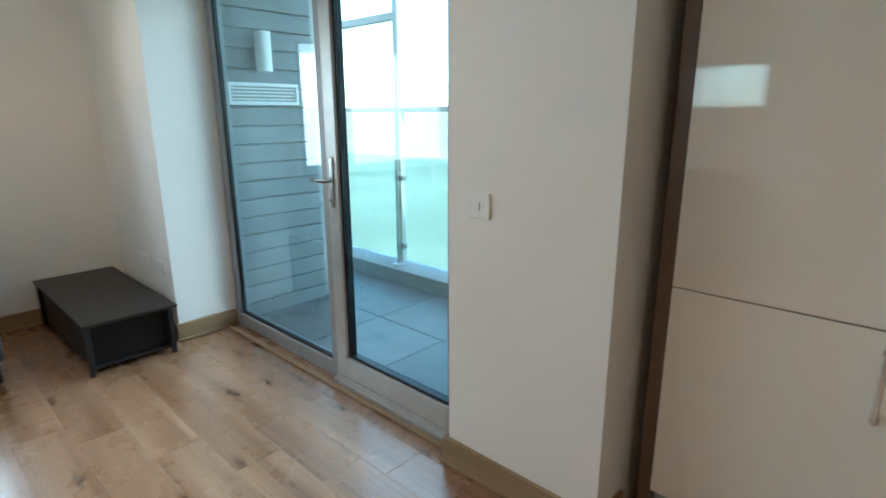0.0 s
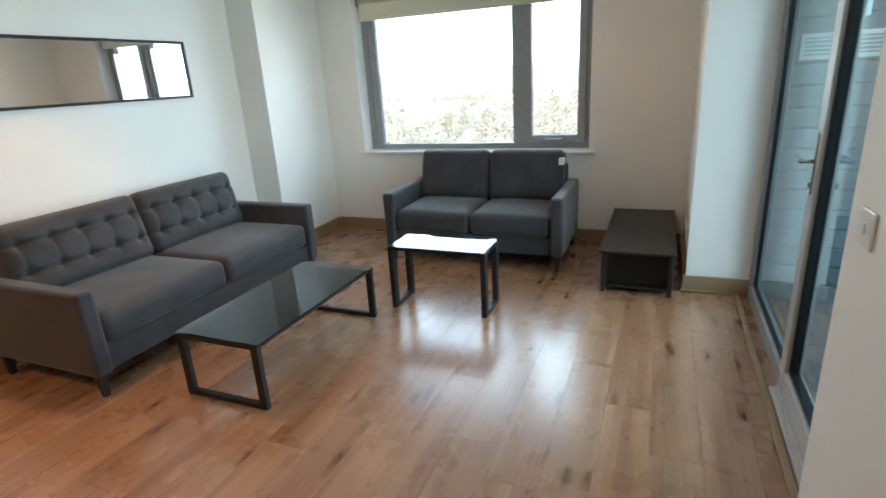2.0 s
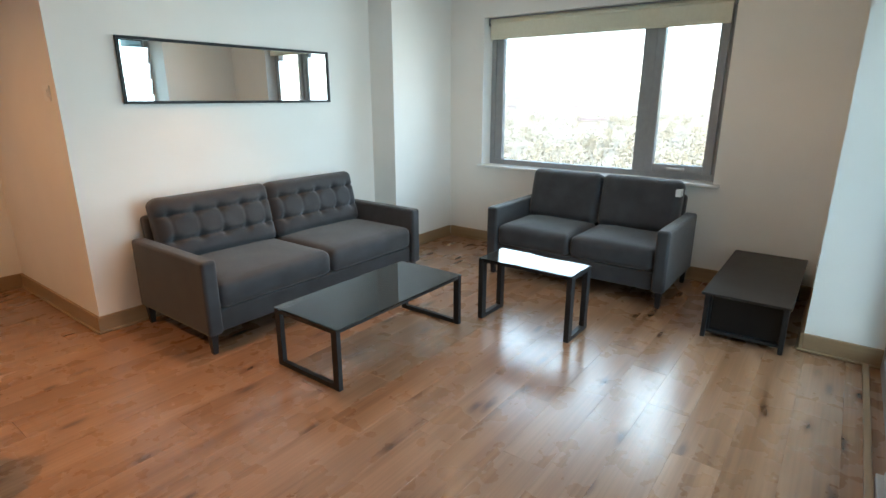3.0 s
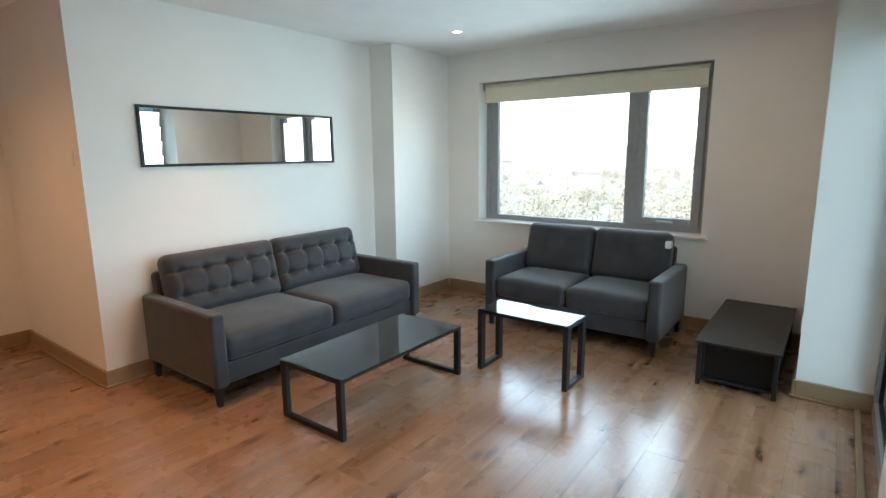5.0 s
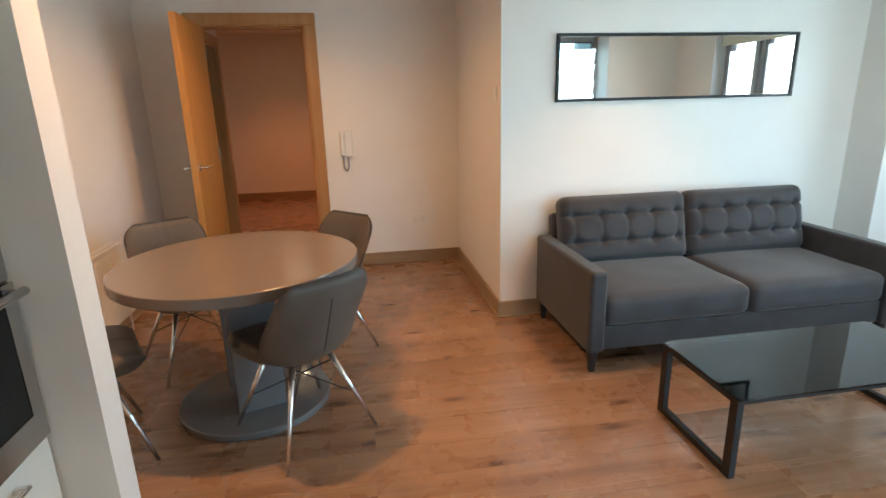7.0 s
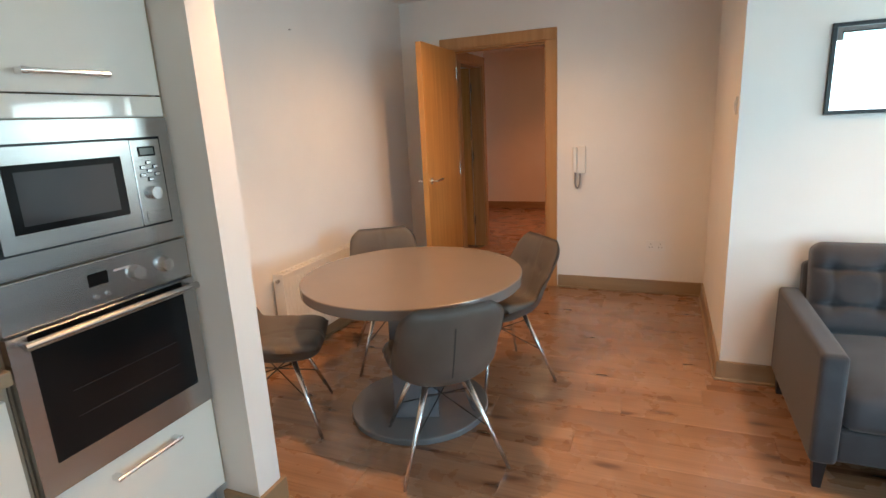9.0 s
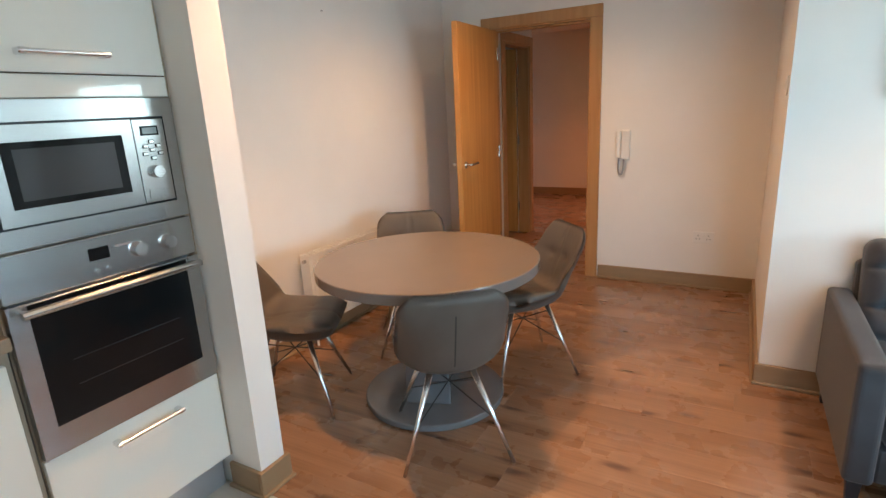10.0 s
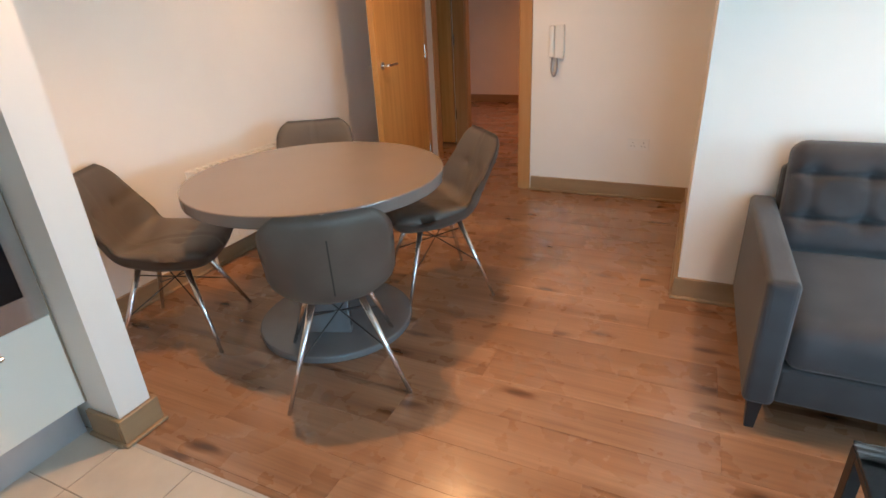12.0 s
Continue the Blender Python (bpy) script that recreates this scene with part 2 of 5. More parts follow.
ALU = material("grey_window_aluminium", (0.30, 0.31, 0.32), 0.42, 0.0, (0.33, 0.34, 0.35), 20, 2, 0.03, 300, rough_var=0.05)
ALU_LIGHT = material("light_aluminium", (0.46, 0.455, 0.44), 0.38, 0.3, (0.52, 0.515, 0.50), 14, 2, rough_var=0.05)
STEEL = material("brushed_steel", (0.42, 0.417, 0.41), 0.25, 1.0, (0.47, 0.467, 0.46), 3, 4, 0.0, 60, (1, 1, 30), (0.2, 0.8), rough_var=0.04)
CHROME = material("chrome", (0.82, 0.82, 0.82), 0.24, 1.0, (0.78, 0.78, 0.78), 12, 2, rough_var=0.03)
GLASS = glass("clear_glass", (0.95, 0.97, 0.97))
GLASS_TEAL = glass("green_tinted_glass", (0.66, 0.90, 0.88))
GLASS_DOOR = glass("door_glass", (0.60, 0.86, 0.89))
MIRROR = material("mirror_silver", (0.93, 0.94, 0.94), 0.01, 1.0)
BLACK_METAL = material("black_powder_coat", (0.010, 0.011, 0.013), 0.4, 0.0, (0.015, 0.016, 0.018), 40, 3, 0.1, 500, rough_var=0.06, spec=0.35)
BLACK_GLASS = smoked_glass("smoked_glass", (0.27, 0.29, 0.295))
FABRIC = material("charcoal_fabric", (0.013, 0.013, 0.016), 0.72, 0, (0.036, 0.036, 0.042), 6.5, 7, 0.5, 420, spread=(0.3, 0.72), sheen=0.22, rough_var=0.06)
LEATHER = material("taupe_faux_leather", (0.080, 0.067, 0.057), 0.5, 0, (0.104, 0.088, 0.075), 7, 5, 0.28, 260, spread=(0.3, 0.7), rough_var=0.08)
SEAM = material("dark_seam", (0.03, 0.028, 0.026), 0.7)
GREY_GLOSS = material("grey_table_lacquer", (0.178, 0.150, 0.134), 0.22, 0, (0.184, 0.155, 0.139), 4, 2, rough_var=0.01)
GREY_BASE = material("dark_grey_lacquer", (0.13, 0.135, 0.145), 0.2, 0, (0.15, 0.155, 0.165), 6, 4, rough_var=0.05, coat=0.3)
CREAM = material("cream_gloss_laminate", (0.76, 0.73, 0.66), 0.04, 0, (0.79, 0.76, 0.69), 2, 3, coat=0.3, rough_var=0.01)
CARCASS = oak_veneer("walnut_end_panel", (0.10, 0.065, 0.045), (0.15, 0.10, 0.07), "z", 0.4)
WORKTOP = oak_veneer("brown_wood_worktop", (0.22, 0.15, 0.09), (0.32, 0.23, 0.145), "y", 0.35)
OAK_EDGE = oak_veneer("beige_oak_cabinet_edge", (0.27, 0.205, 0.14), (0.34, 0.265, 0.19), "z", 0.45)
PLINTH = material("aluminium_plinth", (0.45, 0.46, 0.48), 0.35, 0.6, (0.5, 0.51, 0.53), 8, 3, rough_var=0.05)
TILE = material("beige_floor_tile", (0.46, 0.42, 0.37), 0.32, 0, (0.54, 0.50, 0.44), 7, 6, 0.06, 60, spread=(0.3, 0.7), rough_var=0.07, per_object=0.06)
GROUT = material("grey_grout", (0.22, 0.20, 0.18), 0.9, 0, (0.27, 0.25, 0.22), 30, 4, 0.3, 200)
SUBFLOOR = material("dark_plank_joint", (0.07, 0.045, 0.028), 0.8, 0, (0.09, 0.06, 0.04), 30, 3)
WHITE_PLASTIC = material("white_plastic", (0.80, 0.80, 0.78), 0.3, 0, (0.82, 0.82, 0.80), 10, 2, rough_var=0.04)
GREY_PLASTIC = material("grey_plastic", (0.28, 0.28, 0.29), 0.4, 0, (0.32, 0.32, 0.33), 10, 2)
DARK_PANEL = material("dark_appliance_glass", (0.006, 0.007, 0.008), 0.05, 0, (0.009, 0.010, 0.011), 3, 2, spec=0.22)
SMOKED = material("smoked_screen", (0.035, 0.038, 0.042), 0.08, 0, (0.045, 0.048, 0.052), 3, 2)
LCD = material("grey_liquid_crystal", (0.17, 0.19, 0.18), 0.2, 0, (0.19, 0.21, 0.20), 40, 2)
BENCH_BLACK = material("black_brown_bench_top", (0.016, 0.014, 0.013), 0.34, 0, (0.022, 0.019, 0.017), 12, 4, 0.05, 200, rough_var=0.05, spec=0.25)
RADIATOR = material("white_radiator_enamel", (0.78, 0.77, 0.74), 0.3, 0, (0.81, 0.80, 0.77), 6, 3, rough_var=0.05)
SILL = material("white_gloss_sill", (0.82, 0.82, 0.80), 0.25, 0, (0.80, 0.80, 0.78), 5, 3, rough_var=0.05)
BLIND = material("cream_blind_cloth", (0.70, 0.68, 0.55), 0.85, 0, (0.73, 0.71, 0.58), 40, 3, 0.2, 600)
SIDING = material("grey_cladding_board", (0.20, 0.215, 0.22), 0.6, 0, (0.25, 0.265, 0.27), 4, 5, 0.1, 120, (1, 0.3, 3), per_object=0.06, rough_var=0.06)
DECK = material("grey_balcony_slab", (0.14, 0.145, 0.15), 0.4, 0, (0.19, 0.195, 0.20), 3, 6, 0.15, 140, per_object=0.06, rough_var=0.1)
CONCRETE = material("weathered_concrete", (0.36, 0.355, 0.34), 0.8, 0, (0.44, 0.435, 0.42), 4, 6, 0.3, 90)
LAMP = glow("lamp_lens", (1.0, 0.72, 0.42), 30)

# ---------------------------------------------------------------- room shell
ZC = 2.475
XW, YS, YD, XR, YB = -4.12, -2.33, -3.78, 1.80, 1.66     # window wall, sofa wall, door wall, radiator wall, balcony glazing
XP, YP = -3.15, 1.26                                     # pier between window wall and glazing
XC0, XC1, YC = -1.12, -0.48, 1.52                        # pillar between glazing and tall cupboard

fl = struct("floor", bx(XW - 0.3, 3.6, -8.0, YB + 0.1, -0.30, -0.012), SUBFLOOR, "oak laminate floor laid in long planks", "floor")
ceil = struct("ceiling", bx(XW - 0.3, 3.6, -8.0, 2.46, ZC, ZC + 0.14), CEILING, "plain white painted ceiling", "ceiling")

# window wall with its opening
WY0, WY1, WZ0, WZ1 = -1.66, 0.49, 0.79, 2.17
bm = bmesh.new()
box(bm, XW - 0.3, XW, -2.6, WY0, 0, ZC)
box(bm, XW - 0.3, XW, WY1, YB + 0.12, 0, ZC)
box(bm, XW - 0.3, XW, WY0, WY1, 0, WZ0)
box(bm, XW - 0.3, XW, WY0, WY1, WZ1, ZC)
struct("wall_window", bm, PAINT, "cream painted wall round the big window", "wall")
struct("wall_sofa", bx(XW, -0.758, YS - 0.15, YS, 0, ZC), PAINT, "cream painted wall behind the sofa", "wall")
struct("wall_column", bx(XW - 0.02, -3.25, YS - 0.02, -2.05, -0.02, ZC + 0.02), PAINT, "boxed-in cream painted column in the corner", "wall")
struct("wall_recess", bx(-0.90, -0.755, YD, YS - 0.15, 0, ZC), PAINT, "cream painted side wall of the entrance recess", "wall")
struct("wall_recess_end", bx(-0.76, -0.738, YD - 0.02, YS + 0.002, -0.02, ZC + 0.02), PAINT, "cream painted end of the sofa wall", "wall")
DX0, DX1, DZ = 0.52, 1.33, 2.045
bm = bmesh.new()
box(bm, -0.738, DX0 - 0.03, YD - 0.12, YD, 0, ZC)
box(bm, DX1 + 0.03, XR, YD - 0.12, YD, 0, ZC)
box(bm, DX0 - 0.03, DX1 + 0.03, YD - 0.12, YD, DZ + 0.03, ZC)
struct("wall_door", bm, PAINT, "cream painted wall with the hall doorway", "wall")
struct("floor_base_kitchen", bx(XC1 - 0.1, XR + 0.1, YB + 0.1, 2.46, -0.30, -0.012), SUBFLOOR, "plain floor base under the kitchen units", "floor")
struct("wall_radiator", bx(XR, XR + 0.15, YD - 0.12, 2.45, 0, ZC), PAINT, "cream painted wall behind the dining table", "wall")
struct("wall_partition", bx(0.965, XR + 0.02, -0.72, -0.60, -0.02, ZC + 0.02), PAINT, "short cream painted partition beside the oven housing", "wall")
struct("wall_pier", bx(XW - 0.02, XP, YP, YB + 0.04, -0.02, ZC + 0.02), PAINT, "cream painted pier beside the balcony glazing", "wall")
struct("wall_pillar", bx(XC0, XC1, YC, 2.32, -0.02, ZC + 0.02), PAINT, "cream painted pillar beside the balcony door", "wall")
struct("wall_kitchen", bx(XC1, XR, 2.3, 2.45, 0, ZC), PAINT, "plain cream painted kitchen back wall", "wall")
bm = bx(XP - 0.02, XC0 + 0.02, YB + 0.0, YB + 0.12, 2.222, ZC + 0.02)
struct("wall_lintel", bm, PAINT, "cream painted lintel over the balcony glazing", "wall")

# hall beyond the door
struct("wall_hall_end", bx(0.0, 3.6, -7.95, -7.8, 0, ZC), PAINT, "plain end wall of the hall", "wall")
struct("wall_hall_right", bx(0.25, 0.40, -7.8, YD - 0.12, 0, ZC), PAINT, "plain side wall of the hall", "wall")
HX = 1.52
HY0, HY1 = -5.17, -4.47
bm = bmesh.new()
box(bm, HX, HX + 0.12, HY1, YD - 0.12, 0, ZC)
box(bm, HX, HX + 0.12, HY0 - 0.10, HY0, 0, ZC)
box(bm, HX, HX + 0.12, HY0, HY1, 2.05, ZC)
struct("wall_hall_left", bm, PAINT, "hall wall with a doorway to a dark room", "wall")
struct("wall_dark_room", bx(3.4, 3.55, -7.8, YD - 0.12, 0, ZC), PAINT, "plain wall closing the unlit room", "wall")

struct("wall_dark_room_side", bx(HX + 0.12, 3.4, HY0 - 0.12, HY0 - 0.02, 0, ZC), PAINT, "plain wall between the dark room and the hall", "wall")
struct("wall_dark_room_end", bx(HX + 0.15, 3.4, YD - 0.24, YD - 0.12, 0, ZC), PAINT, "plain wall closing the dark room", "wall")

# skirting boards
def skirting(name, x0, x1, y0, y1, h=0.11):
    bm = bmesh.new()
    box(bm, x0, x1, y0, y1, 0, h, 0.004, 2)
    if x1 - x0 > y1 - y0:
        box(bm, x0 - 0.008, x1 + 0.008, y0 - 0.013, y1 + 0.013, 0.0005, 0.015, 0.006, 2)
    else:
        box(bm, x0 - 0.013, x1 + 0.013, y0 - 0.008, y1 + 0.008, 0.0005, 0.014, 0.006, 2)
    return struct(name, bm, SKIRT if (x1 - x0) > (y1 - y0) else SKIRT_Y, "oak skirting board along the wall", "skirting")


T = 0.018
skirting("baseboard_window", XW, XW + T, -2.05 + T, YP - T)
skirting("baseboard_column", XW + T, -3.25 + T, -2.05, -2.05 + T)
skirting("baseboard_column_side", -3.25, -3.25 + T, YS + T, -2.05)
skirting("baseboard_sofa", -3.25 + T, -0.738 + T, YS, YS + T)
skirting("baseboard_recess", -0.738, -0.738 + T, YD + T, YS)
skirting("baseboard_door_wall", -0.738, DX0 - 0.11, YD, YD + T)
skirting("baseboard_radiator", XR - T, XR, YD + T, -0.72)
skirting("baseboard_partition", 0.965 - T, 0.965, -0.72 - T, -0.60 + T)
skirting("baseboard_partition_side", 0.965, XR - T, -0.72 - T, -0.72)
skirting("baseboard_partition_kitchen", 0.965, 1.13, -0.60, -0.60 + T)
skirting("baseboard_pier", XP, XP + T, YP, YB - 0.03)
skirting("baseboard_pier_side", XW + T, XP + T, YP - T, YP)
skirting("baseboard_pillar", XC0 - T, XC1 + T, YC - T, YC)
skirting("baseboard_pillar_side", XC1, XC1 + T, YC, 1.69)
skirting("baseboard_pillar_jamb", XC0 - T, XC0, YC, YB - 0.04)
skirting("baseboard_hall_end", 0.40, 3.4, -7.8, -7.8 + T)
skirting("baseboard_hall_right", 0.40, 0.40 + T, -7.8 + T, YD - 0.12)

# ---------------------------------------------------------------- window
def pane(name, x0, x1, y0, y1, z0, z1, mat, parent):
    p = part(name, bx(x0, x1, y0, y1, z0, z1), mat, parent)
    p.visible_shadow = False
    return p


win = tagged(empty("window_1", pose(0, 0, 0)), "large grey aluminium window with a tilting side light", "window", "", "structure")
GX = XW - 0.17
FR = 0.05
bm = bmesh.new()
box(bm, GX - 0.05, GX + 0.02, WY0, WY0 + FR, WZ0, WZ1, 0.004)
box(bm, GX - 0.05, GX + 0.008, WY0 + FR, WY0 + 0.13, WZ0 + FR, WZ1 - FR, 0.004)
box(bm, GX - 0.05, GX + 0.02, WY1 - FR, WY1, WZ0, WZ1, 0.004)
box(bm, GX - 0.05, GX + 0.02, WY0 + FR, WY1 - FR, WZ0, WZ0 + FR, 0.004)
box(bm, GX - 0.05, GX + 0.02, WY0 + FR, WY1 - FR, WZ1 - FR, WZ1, 0.004)
MY = -0.12
box(bm, GX - 0.05, GX + 0.008, MY - 0.08, MY - 0.03, WZ0 + FR, WZ1 - FR, 0.004)
box(bm, GX - 0.05, GX + 0.02, MY - 0.03, MY + 0.03, WZ0 + FR, WZ1 - FR, 0.004)
part("window_frame", bm, ALU, win, "grey aluminium outer frame and mullion")
sash = bmesh.new()
SY0, SY1, SZ0, SZ1 = MY + 0.032, WY1 - FR - 0.002, WZ0 + FR + 0.002, WZ1 - FR - 0.002
for a in ((SY0, SY0 + 0.065, SZ0, SZ1), (SY1 - 0.065, SY1, SZ0, SZ1), (SY0 + 0.065, SY1 - 0.065, SZ0, SZ0 + 0.065), (SY0 + 0.065, SY1 - 0.065, SZ1 - 0.065, SZ1)):
    box(sash, GX - 0.03, GX + 0.045, *a, 0.005)
sh = part("sash", sash, ALU, win, "opening sash")
hb = bmesh.new()
box(hb, GX + 0.045, GX + 0.06, 0.10, 0.24, SZ0 + 0.022, SZ0 + 0.044, 0.004)
box(hb, GX + 0.06, GX + 0.072, 0.12, 0.22, SZ0 + 0.026, SZ0 + 0.04, 0.004)
part("window_handle", hb, ALU_LIGHT, sh, "small grey window handle")
pane("pane", GX - 0.02, GX - 0.012, WY0 + 0.12, MY - 0.07, WZ0 + FR, WZ1 - FR, GLASS, win)
pane("pane", GX - 0.005, GX + 0.003, SY0 + 0.06, SY1 - 0.06, SZ0 + 0.06, SZ1 - 0.06, GLASS, win)
part("window_sill", bx(GX + 0.02, XW + 0.035, WY0 - 0.04, WY1 + 0.05, WZ0 - 0.022, WZ0 + 0.004, 0.006), SILL, win, "white gloss window board")

bl = empty("roller_blind", pose(XW - 0.05, (WY0 + WY1) / 2, WZ1), "cream roller blind wound up at the window head", "blind")
L = (WY1 - WY0) / 2 - 0.02
part("blind_cloth", bx(-0.012, -0.009, -L + 0.02, L - 0.02, -0.175, -0.02), BLIND, bl)
part("blind_roll", rod(bmesh.new(), (-0.03, -L + 0.015, -0.035), (-0.03, L - 0.015, -0.035), 0.027, seg=24), BLIND, bl, smooth=True)
part("bottom_bar", bx(-0.017, -0.004, -L + 0.02, L - 0.02, -0.197, -0.173, 0.005), BLIND, bl)
part("bracket", bx(-0.06, 0.0, -L, -L + 0.012, -0.07, 0.0, 0.002), GREY_PLASTIC, bl)
part("bracket", bx(-0.06, 0.0, L - 0.012, L, -0.07, 0.0, 0.002), GREY_PLASTIC, bl)
part("head_rail", bx(-0.05, 0.005, -L + 0.012, L - 0.012, -0.012, -0.001, 0.002), GREY_PLASTIC, bl)

# ---------------------------------------------------------------- balcony glazing
bal = tagged(empty("window_2", pose(0, 0, 0)), "fixed full-height grey aluminium balcony window", "window", "", "structure")
BZ0, BZ1 = 0.0, 2.22
DXA = -2.0
bm = bmesh.new()
box(bm, XP, XP + 0.055, YB - 0.03, YB + 0.05, BZ0, BZ1, 0.004)
box(bm, DXA - 0.06, DXA, YB - 0.03, YB + 0.05, BZ0, BZ1, 0.004)
box(bm, XP + 0.055, DXA - 0.06, YB - 0.03, YB + 0.05, BZ0, 0.085, 0.004)
box(bm, XP + 0.055, DXA - 0.06, YB - 0.03, YB + 0.05, BZ1 - 0.06, BZ1, 0.004)
part("window_frame", bm, ALU, bal)
gb = bmesh.new()
for a in ((XP + 0.055, XP + 0.066, 0.085, BZ1 - 0.06), (DXA - 0.071, DXA - 0.06, 0.085, BZ1 - 0.06), (XP + 0.066, DXA - 0.071, 0.085, 0.096), (XP + 0.066, DXA - 0.071, BZ1 - 0.071, BZ1 - 0.06)):
    box(gb, a[0], a[1], YB - 0.01, YB + 0.02, a[2], a[3])
part("gasket", gb, BLACK_METAL, bal, "black rubber gasket")
pane("pane", XP + 0.064, DXA - 0.069, YB + 0.0, YB + 0.01, 0.094, BZ1 - 0.069, GLASS_DOOR, bal)

bd = tagged(empty("door_balcony", pose(0, 0, 0)), "closed glazed grey aluminium balcony door", "door", "", "structure")
bm = bmesh.new()
A, B = DXA + 0.004, XC0 - 0.004
box(bm, A, A + 0.085, YB - 0.045, YB + 0.03, 0.045, BZ1 - 0.01, 0.005)
box(bm, B - 0.085, B, YB - 0.045, YB + 0.03, 0.045, BZ1 - 0.01, 0.005)
box(bm, A + 0.085, B - 0.085, YB - 0.045, YB + 0.03, 0.045, 0.155, 0.005)
box(bm, A + 0.085, B - 0.085, YB - 0.045, YB + 0.03, BZ1 - 0.10, BZ1 - 0.01, 0.005)
part("door_frame", bm, ALU_LIGHT, bd, "pale aluminium door leaf frame")
gb = bmesh.new()
for a in ((A + 0.085, A + 0.1, 0.155, BZ1 - 0.10), (B - 0.1, B - 0.085, 0.155, BZ1 - 0.1), (A + 0.1, B - 0.1, 0.155, 0.17), (A + 0.1, B - 0.1, BZ1 - 0.115, BZ1 - 0.1)):
    box(gb, a[0], a[1], YB - 0.03, YB + 0.015, a[2], a[3])
part("gasket", gb, BLACK_METAL, bd, "black rubber gasket")
pane("pane", A + 0.098, B - 0.098, YB - 0.012, YB - 0.002, 0.168, BZ1 - 0.113, GLASS_DOOR, bd)
bm = bmesh.new()
box(bm, A + 0.03, A + 0.058, YB - 0.053, YB - 0.045, 0.93, 1.17, 0.005)
hp = part("handle_plate", bm, STEEL, bd, "steel handle back plate")
hb = rod(bmesh.new(), (A + 0.044, YB - 0.05, 1.06), (A + 0.044, YB - 0.095, 1.06), 0.008)
rod(hb, (A + 0.05, YB - 0.093, 1.06), (A - 0.06, YB - 0.093, 1.06), 0.009)
part("lever", hb, STEEL, hp, smooth=True)
part("lock", rod(bmesh.new(), (A + 0.044, YB - 0.05, 0.965), (A + 0.044, YB - 0.062, 0.965), 0.011), STEEL, hp)
thr = bmesh.new()
box(thr, DXA, XC0, YB - 0.075, YB + 0.06, 0.0, 0.028, 0.004)
box(thr, DXA, XC0, YB - 0.05, YB + 0.06, 0.028, 0.043, 0.003)
struct("trim_threshold", thr, ALU_LIGHT, "aluminium threshold under the balcony door", "threshold")
struct("trim_floor_edge", bx(XP + T, XC0 - T, YB - 0.11, YB - 0.08, 0.0, 0.014, 0.004), SKIRT, "oak floor edging strip along the glazing", "trim")

# balcony
struct("floor_balcony", bx(-5.2, 1.8, YB + 0.12, 3.25, -0.35, -0.03), CONCRETE, "balcony floor of large grey slabs", "floor")
struct("wall_cladding", bx(-4.42, -3.222, YB + 0.05, 2.58, -0.3, 2.62), CONCRETE, "balcony side wall clad in grey horizontal boards", "wall")
struct("trim_balcony_kerb", bx(-5.2, 1.8, 2.98, 3.25, -0.03, 0.11, 0.01), CONCRETE, "pale concrete kerb below the balustrade", "kerb")
rail = empty("balustrade", pose(0, 3.1, 0.11), "glass balcony balustrade with slim steel posts", "balustrade")
for px in (-4.17, -3.12, -2.0, -0.9):
    po = part("post", bx(px - 0.012, px + 0.012, -0.025, 0.025, 0.008, 0.93, 0.003), STEEL, rail)
    part("base_plate", bx(px - 0.05, px + 0.05, -0.05, 0.05, 0.0, 0.01, 0.003), STEEL, rail)
    for zz in (0.14, 0.72):
        part("clamp", bx(px - 0.05, px + 0.05, 0.0, 0.05, zz, zz + 0.045, 0.008), STEEL, rail)
for x0, x1 in ((-5.1, -4.2), (-4.14, -3.15), (-3.09, -2.03), (-1.97, -0.93), (-0.87, -0.35)):
    g = part("pane", bx(x0, x1, 0.02, 0.032, 0.04, 0.92), GLASS_TEAL, rail)
    g.visible_shadow = False
scr = empty("balcony_screen", pose(0, 3.2, 0.11), "tall steel framed glass wind screen on the balcony edge", "screen")
for px in (-3.2, -1.6, -0.35):
    part("post", bx(px - 0.03, px + 0.03, -0.03, 0.03, 0, 2.51, 0.004), ALU, scr)
part("rail", bx(-5.1, -0.3, -0.025, 0.025, 1.27, 1.31, 0.004), ALU, scr)
part("rail", bx(-5.1, -3.23, -0.025, 0.025, 1.98, 2.04, 0.004), ALU, scr)

# balcony wall lamp and vent
bwl = empty("wall_lamp", pose(-3.185, 1.97, 1.63), "white cylindrical wall lamp on the cladding", "lamp")
part("shade", rod(bmesh.new(), (0.07, 0, 0), (0.07, 0, 0.24), 0.05, seg=28), WHITE_PLASTIC, bwl, smooth=False)
part("bracket", bx(-0.03, 0.03, -0.03, 0.03, 0.08, 0.16, 0.004), GREY_PLASTIC, bwl)
ven = empty("wall_vent", pose(-3.185, 1.99, 1.425), "white louvred vent grille on the cladding", "vent")
vb = bmesh.new()
box(vb, -0.03, 0.02, -0.25, 0.25, 0, 0.022, 0.003)
box(vb, -0.03, 0.02, -0.25, 0.25, 0.115, 0.137, 0.003)
box(vb, -0.03, 0.02, -0.25, -0.23, 0.022, 0.115, 0.003)
box(vb, -0.03, 0.02, 0.23, 0.25, 0.022, 0.115, 0.003)
part("frame", vb, WHITE_PLASTIC, ven)
part("backing", bx(-0.03, -0.005, -0.23, 0.23, 0.022, 0.115), GREY_PLASTIC, ven)
for k in range(4):
    part("slat", bx(-0.005, 0.012, -0.23, 0.23, 0.032 + k * 0.022, 0.040 + k * 0.022), WHITE_PLASTIC, ven)

